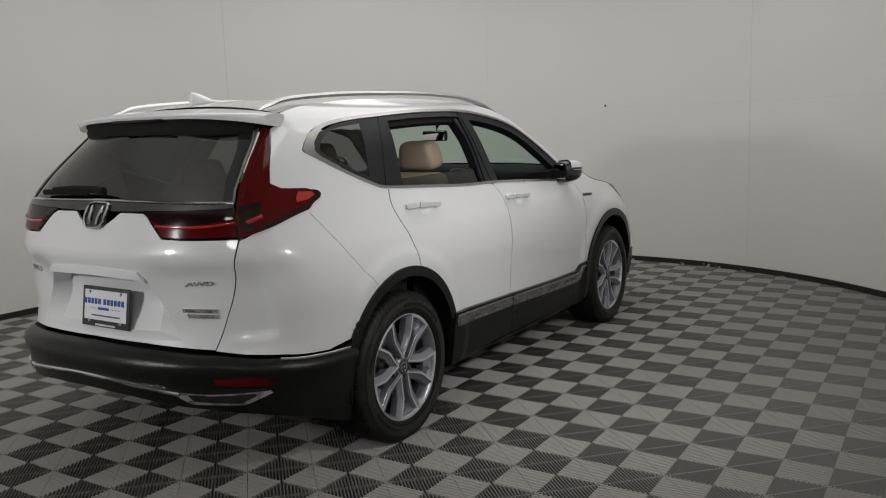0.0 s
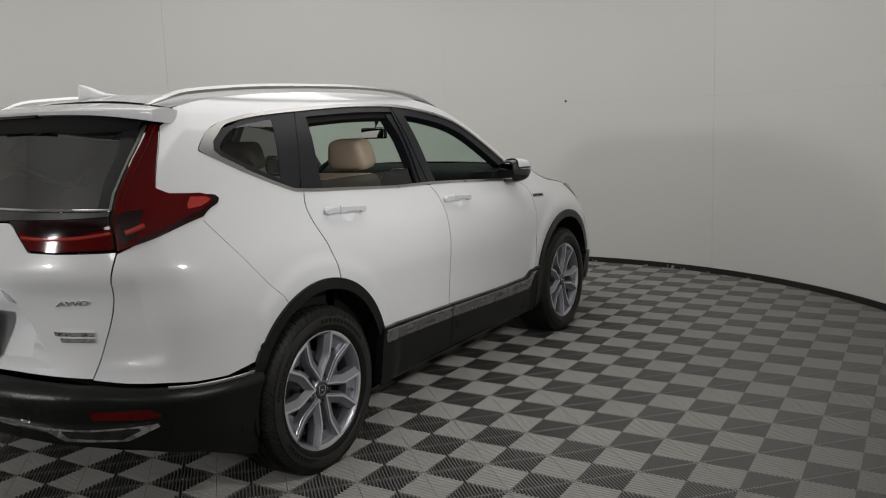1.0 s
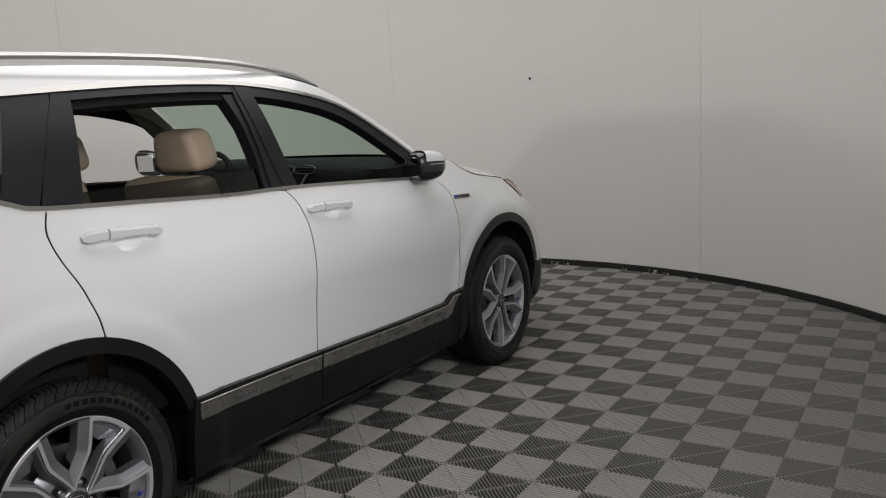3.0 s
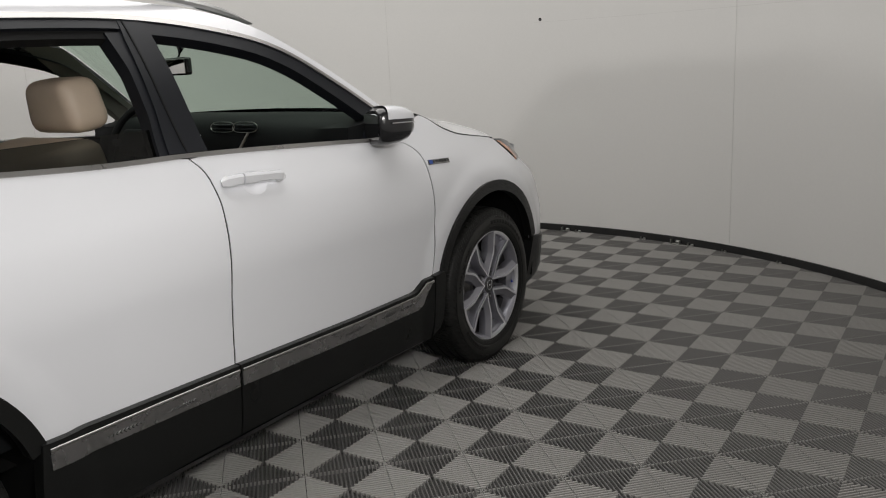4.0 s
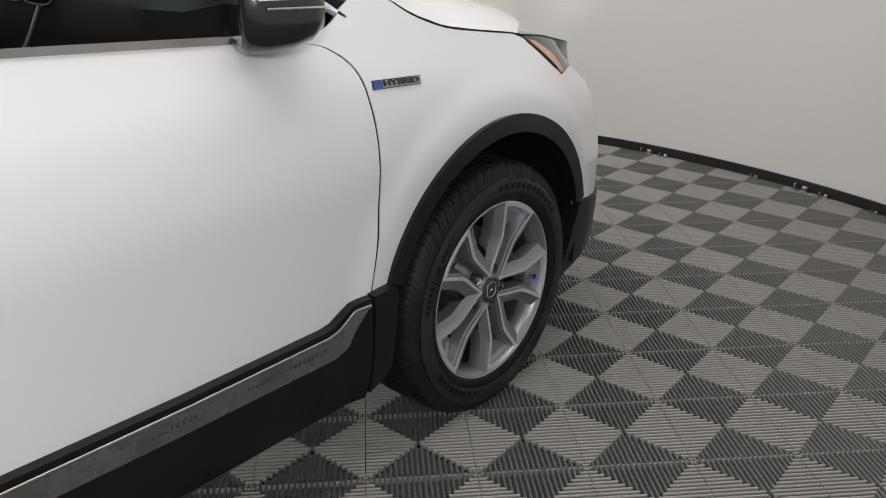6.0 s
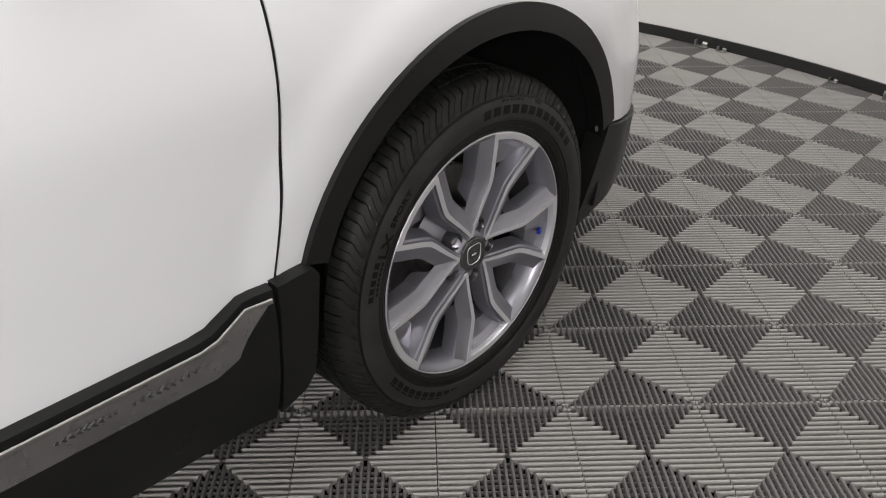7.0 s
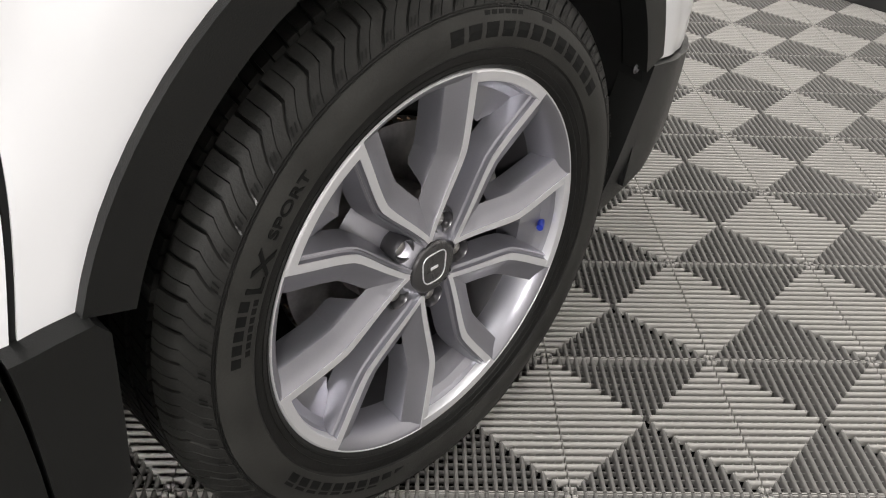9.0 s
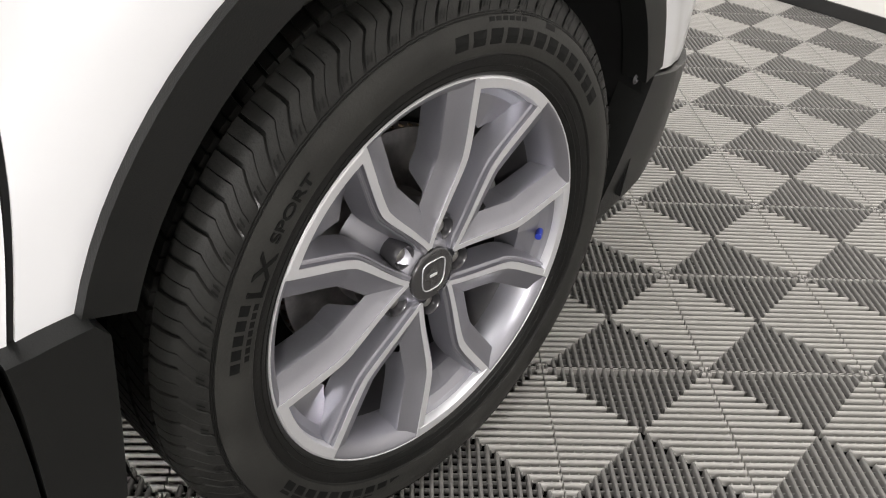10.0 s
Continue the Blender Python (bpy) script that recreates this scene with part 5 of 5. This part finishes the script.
def wall_x(r):
    return float(np.interp(r, WALL_R, WALL_X)) + 0.0007


def tread_row(bm, line, n, cuts, depth):
    """Blocks side by side round the tyre; line: (x, radius, turn) across each block; cuts: starts and ends within one pitch."""
    for k in range(n):
        for c0, c1 in cuts:
            rings = []
            for x, r, turn in line:
                a0, a1 = 360 / n * (k + c0) + turn, 360 / n * (k + c1) + turn
                rings.append([bm.verts.new(polar(x, r - depth, a0)), bm.verts.new(polar(x, r, a0 + 0.05)), bm.verts.new(polar(x, r, a1 - 0.05)), bm.verts.new(polar(x, r - depth, a1))])
            for p, q in zip(rings, rings[1:]):
                for i in range(3):
                    bm.faces.new((p[i], p[i + 1], q[i + 1], q[i]))
            bm.faces.new(rings[0])
            bm.faces.new(rings[-1][::-1])


def wall_letters(name, text, middle, r, h, width, wheel):
    """Raised letters bent round the tyre's wall, their feet towards the hub."""
    cu = bpy.data.curves.new(name, "FONT")
    cu.body, cu.size, cu.extrude, cu.offset = text, h * 1.4, 0.0008, h * 0.03
    tmp = bpy.data.objects.new(name, cu)
    scene.collection.objects.link(tmp)
    me = bpy.data.meshes.new_from_object(tmp.evaluated_get(bpy.context.evaluated_depsgraph_get()))
    bpy.data.objects.remove(tmp)
    bm = bmesh.new()
    bm.from_mesh(me)
    bpy.data.meshes.remove(me)
    xs = [v.co.x for v in bm.verts]
    lo, hi = min(xs), max(xs)
    for v in bm.verts:
        a = middle - ((v.co.x - lo) / (hi - lo) - 0.5) * width
        q = r + v.co.y - h / 2
        v.co = polar(wall_x(q) + v.co.z, q, a)
    part(name, bm, LETTER, wheel, "", 0)


TYRE_PARTS = ("tyre", "sidewall_band", "sidewall_ring", "tread", "tread_shoulder", "shoulder_relief", "raised_bar", "raised_letters")


def build_wheel():
    # barrel and lip
    prof = [(XO - 0.215, 0.240), (XO - 0.210, 0.252), (XO - 0.195, 0.238), (XO - 0.110, 0.212), (XO - 0.085, 0.216), (XO - 0.052, 0.2285)]
    wheel = part("wheel", lathe(prof, 96), SHADED_METAL, None, "five-spoke grey and machined alloy wheel with its tyre", 50)
    lip = [(XO - 0.052, 0.2285), (XO - 0.030, 0.2330), (XO - 0.016, 0.2375), (XO - 0.008, 0.2420), (XO - 0.0035, 0.2465), (XO - 0.0010, 0.2495), (XO + 0.0006, 0.2520), (XO + 0.0010, 0.2545), (XO - 0.0002, 0.2562), (XO - 0.004, R_RIM + 0.0006)]
    part("rim_lip", lathe(lip, 120), ALLOY, wheel, "grey rim lip", 30)
    part("rim_edge", lathe([(XO + 0.0006, 0.2532), (XO + 0.0016, 0.2540), (XO + 0.0014, 0.2553), (XO, 0.2562)], 120), MACHINED, wheel, "bright outer edge of the rim", 40)
    # tyre
    prof = [(-0.118, 0.262), (-0.130, 0.30), (-0.124, 0.338), (-0.108, 0.355), (-0.05, 0.3605), (0.0, 0.3610), (0.05, 0.3605), (0.085, 0.3585), (0.100, 0.3545), (0.1085, 0.347), (0.1150, 0.338), (0.1195, 0.3315)]
    prof += list(zip(WALL_X, WALL_R))[::-1] + [(0.108, 0.252)]
    part("tyre", settle(lathe(prof, 160)), RUBBER, wheel, "black road tyre", 28)
    band = [(x + 0.0004, r) for x, r in zip(WALL_X, WALL_R) if 0.283 < r < 0.3285]
    part("sidewall_band", settle(lathe([(band[0][0] - 0.001, band[0][1] - 0.0003)] + band + [(band[-1][0] - 0.001, band[-1][1] + 0.0003)], 160)), RUBBER_SHEEN, wheel, "band of dull rubber on the tyre's wall, toned lighter for sheen", 28)
    for r, x in ((0.3285, 0.1224), (0.3262, 0.1234), (0.2625, 0.1182), (0.2700, 0.1210)):
        part("sidewall_ring", settle(lathe([(x - 0.002, r - 0.0010), (x + 0.0004, r - 0.0005), (x + 0.0004, r + 0.0005), (x - 0.002, r + 0.0010)], 128)), RUBBER, wheel)
    # tread blocks: wide grooves and fine cuts by turns
    bm = bmesh.new()
    n = 66
    tread_row(bm, [(0.0370, 0.3662, 2.6), (0.0520, 0.3664, 3.4), (0.0680, 0.3660, 4.0)], n, ((0.0, 0.44), (0.50, 0.88)), 0.0065)
    tread_row(bm, [(-0.0140, 0.3666, 0.0), (0.0080, 0.3667, 0.8), (0.0290, 0.3664, 1.7)], n, ((0.0, 0.40), (0.45, 0.90)), 0.0065)
    tread_row(bm, [(-0.0680, 0.3660, 3.0), (-0.0450, 0.3664, 2.0), (-0.0220, 0.3666, 1.0)], n, ((0.0, 0.44), (0.50, 0.88)), 0.0065)
    tread_row(bm, [(-0.1160, 0.3480, 4.0), (-0.1050, 0.3590, 3.2), (-0.0760, 0.3650, 2.4)], n, ((0.0, 0.88),), 0.0065)
    bmesh.ops.recalc_face_normals(bm, faces=bm.faces)
    tagged(part("tread", settle(bm), RUBBER_TREAD, wheel, "", 25), "tread blocks", kind="stuff")
    # shoulder blocks that bend down onto the wall
    bm = bmesh.new()
    tread_row(bm, [(0.0760, 0.3658, 0.0), (0.0900, 0.3640, 0.2), (0.1000, 0.3600, 0.3), (0.1055, 0.3550, 0.45), (0.1110, 0.3475, 2.0), (0.1165, 0.3400, 3.4), (0.1218, 0.3290, 4.6)], n, ((0.0, 0.475), (0.50, 0.89)), 0.0038)
    bmesh.ops.recalc_face_normals(bm, faces=bm.faces)
    tagged(part("tread_shoulder", settle(bm), RUBBER_TREAD, wheel, "", 30), "shoulder blocks of the tread", kind="stuff")
    # fine raised chevrons between the shoulder blocks
    bm = bmesh.new()
    for k in range(n):
        a = 360 / n * (k + 0.66) + 3.2
        for da in (0.0, 0.9):
            ring = [polar(x, r, a + da + s) for x, r, s in ((0.1165, 0.3415, 0.0), (0.1198, 0.3345, 0.9), (0.1165, 0.3415, 0.35), (0.1198, 0.3345, 1.25))]
            v = [bm.verts.new(q + Vector((0.0018, 0, 0))) for q in ring]
            bm.faces.new((v[0], v[1], v[3], v[2]))
    bmesh.ops.recalc_face_normals(bm, faces=bm.faces)
    tagged(part("shoulder_relief", settle(bm), LETTER, wheel, "", 0), "fine raised marks on the tyre's shoulder", kind="stuff")
    # raised writing: plain bars for names, letters for the rest
    words = ((94, 33, 0.3040, 12, 0.0165), (172, 157, 0.3060, 5, 0.0105), (170, 157, 0.2930, 7, 0.0055), (-100, -150, 0.2990, 11, 0.0165), (84, 72, 0.3215, 6, 0.0045), (66, 61, 0.3215, 1, 0.0060))
    for a0, a1, r, count, h in words:
        for k in range(count):
            a = a0 + (a1 - a0) * (k + 0.5) / count
            w = abs(a1 - a0) / count * 0.36
            bm = bmesh.new()
            v = [bm.verts.new(polar(wall_x(q), q, s)) for q in (r - h / 2, r, r + h / 2) for s in (a - w, a + w)]
            bm.faces.new((v[0], v[1], v[3], v[2]))
            bm.faces.new((v[2], v[3], v[5], v[4]))
            edge = bmesh.ops.extrude_face_region(bm, geom=bm.faces[:])
            bmesh.ops.translate(bm, vec=(-0.0012, 0, 0), verts=[g for g in edge["geom"] if isinstance(g, bmesh.types.BMVert)])
            bmesh.ops.recalc_face_normals(bm, faces=bm.faces)
            part("raised_bar", bm, LETTER, wheel, "", 0)
    wall_letters("raised_letters", "LX", 151.5, 0.2995, 0.0190, 9.0, wheel)
    wall_letters("raised_letters", "SPORT", 138.5, 0.3020, 0.0110, 13.5, wheel)
    # five forked spokes
    for k in range(5):
        turn = 100.5 - 72 * k
        for hand in (1, -1):
            rows, flat = fork_rows(hand)
            part("spoke", turned(loft(rows), turn), ALLOY, wheel, "grey arm of a forked spoke", 32)
            part("machined_edge", turned(strip_mesh(flat), turn), MACHINED, wheel, "machined spoke edge", 0)
        # machined arc along the rim to the next fork
        rows = []
        for j in range(17):
            a = turn - 19.5 - 33.0 * j / 16
            w = 0.0012 * math.sin(math.pi * j / 16)
            rows.append([polar(XO - 0.012, 0.2392 + w, a), polar(XO - 0.0010, 0.2402 + w, a), polar(XO + 0.0012, 0.2412 + w, a), polar(XO + 0.0022, 0.2530, a), polar(XO + 0.0010, 0.2555, a)])
        part("machined_arc", loft(rows), MACHINED, wheel, "machined arc between two spokes", 30)
        # webs at the rim end of the channel between two forks
        mid = turn - 36
        rows = []
        for j in range(13):
            f = -1 + j / 6
            a = mid + 14.5 * f
            rise = 0.010 * (1 - abs(f)) ** 1.3
            start = 0.186 + 0.020 * abs(f)
            rows.append([polar(XO - 0.070, start - 0.004, a), polar(XO - 0.038 + rise, start, a), polar(XO - 0.030 + rise * 0.7, 0.214, a), polar(XO - 0.026 + rise * 0.2, 0.228, a), polar(XO - 0.014, 0.2405, a)])
        part("spoke_web", loft(rows), ALLOY, wheel, "", 20)
        # floor of the channel near the hub, bolt in its well
        rows = []
        for j in range(7):
            f = -1 + j / 3
            rows.append([polar(0.070 - 0.004 * f * f, 0.044, mid + 26 * f), polar(0.066, 0.078, mid + 15 * f), polar(0.058, 0.105, mid + 12 * f), polar(0.044, 0.128, mid + 12 * f)])
        part("channel_floor", loft(rows), ALLOY, wheel, "", 40)
        well = lathe([(0.050, 0.0), (0.050, 0.0115), (0.074, 0.0125), (0.088, 0.0135), (0.0905, 0.0155), (0.086, 0.018), (0.06, 0.019)], 20, polar(0, 0.057, mid))
        part("bolt_well", well, SHADED_METAL, wheel, "", 40)
        part("wheel_nut", lathe([(0.050, 0.0098), (0.076, 0.0095), (0.082, 0.0085), (0.084, 0.005), (0.0845, 0.0)], 18, polar(0, 0.057, mid)), STEEL, wheel, "steel wheel nut", 30)
    part("wheel_centre", lathe([(0.03, 0.062), (0.066, 0.058), (0.086, 0.047), (0.0925, 0.041), (0.0940, 0.0375), (0.0940, 0.0)], 48), ALLOY, wheel, "", 40)
    part("centre_cap", lathe([(0.090, 0.0362), (0.0975, 0.0360), (0.0992, 0.0345), (0.0996, 0.032), (0.0990, 0.0)], 48), CAP, wheel, "dark grey centre cap", 40)
    out = [(0.0195 * math.copysign(abs(math.cos(a)) ** 0.55, math.cos(a)) * (1 + 0.14 * math.sin(a)), 0.0215 * math.copysign(abs(math.sin(a)) ** 0.55, math.sin(a))) for a in np.linspace(0, 2 * math.pi, 41)]
    part("cap_emblem", tube([(0.0998, y, z) for y, z in out], ring_section(0.0009, 0.0010, 6), cap=False, up=(1, 0, 0)), MACHINED, wheel, "plain bright emblem outline")
    part("cap_emblem", soft_box(0.0016, 0.013, 0.0045, 0.0008, (0.1000, 0, 0.0), 1), MACHINED, wheel)
    # brake
    disc = [(0.006, 0.06), (0.010, 0.09), (0.012, 0.105), (0.012, 0.160), (0.010, 0.1605), (0.006, 0.1575), (-0.002, 0.1575), (-0.006, 0.1605), (-0.008, 0.160), (-0.008, 0.10)]
    part("brake_disc", lathe(disc, 64), STEEL, wheel, "steel brake disc", 40)
    bm = bmesh.new()
    for k in range(60):
        block(bm, 0.002, 0.156, 0, 0.0075, 0.008, 0.0028, Matrix.Rotation(radians(6 * k), 4, "X"))
    part("disc_vanes", bm, RUST, wheel, "rusty vanes between the disc's faces", 0)
    part("brake_hub", lathe([(0.006, 0.082), (0.040, 0.080), (0.044, 0.074), (0.044, 0.0)], 40), STEEL, wheel, "", 40)
    bm = bmesh.new()
    for a in range(4, 44, 6):
        block(bm, 0.022, 0.150, 0, 0.052, 0.056, 0.022, Matrix.Rotation(radians(a), 4, "X"))
    block(bm, 0.052, 0.150, 0, 0.014, 0.034, 0.050, Matrix.Rotation(radians(24), 4, "X"))
    bmesh.ops.bevel(bm, geom=bm.edges, offset=0.004, segments=1, affect="EDGES")
    part("brake_caliper", bm, CASTING, wheel, "dark brake caliper", 30)
    part("brake_pad_carrier", soft_box(0.03, 0.022, 0.060, 0.004, polar(0.046, 0.108, 24), 2, Matrix.Rotation(radians(24), 4, "X")), STEEL, wheel, "steel brake pad carrier", 30)
    part("caliper_spring", tube([polar(0.058, 0.118, 4), polar(0.064, 0.135, 6), polar(0.060, 0.150, 10)], ring_section(0.004, 0.003, 8), up=(1, 0, 0)), STEEL, wheel, "bright spring clip", 30)
    part("back_plate", lathe([(-0.05, 0.0), (-0.05, 0.215)], 40), BLACK, wheel, "", 0)
    stem = [polar(0.086, 0.238, -9), polar(0.093, 0.229, -9.5), polar(0.100, 0.217, -10)]
    part("valve_cap", tube(stem, ring_section(0.0050, 0.0050, 10), up=(0, 0.3, 1)), VALVE, wheel, "blue valve cap")
    return wheel


wheel = build_wheel()
wheel.parent = car
wheel.matrix_basis = Matrix.Translation((0.804, HUB_Y - 1.2, HUB_Z))
for x, y, spin, flip in ((0.804, 0.0, -7, False), (-0.804, HUB_Y, 10, True), (-0.804, 0.0, 50, True)):
    m = Matrix.Translation((x, y - 1.2, HUB_Z)) @ (Matrix.Rotation(math.pi, 4, "Z") if flip else Matrix()) @ Matrix.Rotation(radians(spin), 4, "X")
    w = copy_thing(wheel, m)
    w.parent = car
    for o in w.children:
        if o.name.split(".")[0] in TYRE_PARTS:
            o.matrix_basis = Matrix.Rotation(radians(-spin), 4, "X")

# ---- floor tiles ----
T, TURN, ORIGIN = 0.2850, 45.4, (1.089, 2.764)
RIBS = 20
RIB_HALF = 0.23


def rib_tile(full):
    """One tile: four triangles of ribs, each set square to its edge, over lower cross bars. Two opposite sets get the
    darker colour, as shade.
    """
    vs, fs, tone = [], [], []
    p, h = T / RIBS, T / 2 - 0.0012
    top, low, foot = 0.0, -0.0150, -0.0190

    def add(points, q):
        base = len(vs)
        for x, y, z in points:
            for _ in range(q):
                x, y = -y, x
            vs.append((x, y, z))
        return base
    for q in range(4):
        for i in range(RIBS):
            x = (i + 0.5 - RIBS / 2) * p
            y0, y1 = -h, -abs(x) + 0.12 * p
            if y1 - y0 < 0.004:
                continue
            w = p * RIB_HALF
            steps = (0, 30, 60, 90, 120, 150, 180) if full else (0, 45, 90, 135, 180)
            sec = [(-w, low)] + [(-w * math.cos(radians(d)), top - w * 1.1 * (1 - math.sin(radians(d)))) for d in steps] + [(w, low)]
            n = len(sec)
            b = add([(x + a, y0, z) for a, z in sec] + [(x + a, y1, z) for a, z in sec], q)
            fs.extend((b + k, b + k + 1, b + n + k + 1, b + n + k) for k in range(n - 1))
            fs.append(tuple(b + k for k in range(n))[::-1])
            fs.append(tuple(b + n + k for k in range(n)))
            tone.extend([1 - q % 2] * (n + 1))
        for j in range(1, RIBS // 2 + 1):
            y = -j * p
            if -y > h:
                y = -h + 0.0008
            # Edge bars stay pale, and lower on two sides, to suit the camera's view.
            w, z = p * (0.055 if j < RIBS // 2 else 0.07), (-0.0080 if j < RIBS // 2 else -0.0025 if q % 2 == 0 else -0.0075)
            e = min(-y, h)
            b = add([(-e, y - w, foot), (-e, y - w, z), (-e, y + w, z), (-e, y + w, foot), (e, y - w, foot), (e, y - w, z), (e, y + w, z), (e, y + w, foot)], q)
            fs.extend(((b, b + 1, b + 5, b + 4), (b + 1, b + 2, b + 6, b + 5), (b + 2, b + 3, b + 7, b + 6)))
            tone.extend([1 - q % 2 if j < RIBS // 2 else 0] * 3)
    return vs, fs, tone


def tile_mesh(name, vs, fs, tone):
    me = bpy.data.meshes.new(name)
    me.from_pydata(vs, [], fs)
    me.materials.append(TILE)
    me.materials.append(TILE_SHADE)
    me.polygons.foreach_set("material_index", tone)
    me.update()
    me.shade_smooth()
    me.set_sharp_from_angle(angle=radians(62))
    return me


def in_room(x, y, margin):
    if abs(x) > RX - margin:
        return False
    return y < YC or (x / (RX - margin)) ** 2 + ((y - YC) / (RY - margin)) ** 2 < 1


floor = bpy.data.objects["floor"]
near_vs, near_fs, near_tone = rib_tile(True)
far_vs, far_fs, far_tone = rib_tile(False)
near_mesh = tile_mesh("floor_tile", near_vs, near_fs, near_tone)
ca, sa = math.cos(radians(TURN)), math.sin(radians(TURN))
far_all, count = [], 0
far_np = np.array(far_vs)
rest = []
cells = []
for i in range(-40, 40):
    for j in range(-40, 40):
        lx, ly = (i + 0.5) * T, (j + 0.5) * T
        x, y = ORIGIN[0] + ca * lx - sa * ly, ORIGIN[1] + sa * lx + ca * ly
        if in_room(x, y, -0.2) and y > -6.45:
            cells.append((math.hypot((x - 1.7) * 1.1, (y - 2.6) * 0.75), x, y))
cells.sort()
for d, x, y in cells:
    if count < 300 and x > 0.35:
        ob = new("floor_tile", near_mesh)
        ob.parent = floor
        ob.matrix_basis = pose(x, y, 0, 0, 0, TURN)
        count += 1
    else:
        base = sum(len(a) for a in far_all)
        g = np.empty_like(far_np)
        g[:, 0] = x + ca * far_np[:, 0] - sa * far_np[:, 1]
        g[:, 1] = y + sa * far_np[:, 0] + ca * far_np[:, 1]
        g[:, 2] = far_np[:, 2]
        far_all.append(g)
        rest.append(base)
offs = np.arange(len(rest)) * len(far_np)
faces = [tuple(int(v + o) for v in f) for o in offs for f in far_fs]
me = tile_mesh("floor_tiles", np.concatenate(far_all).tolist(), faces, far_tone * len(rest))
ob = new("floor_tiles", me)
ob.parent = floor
tagged(ob, "ribbed grey plastic floor tiles, alternate rib sets darkened as shade", kind="stuff")
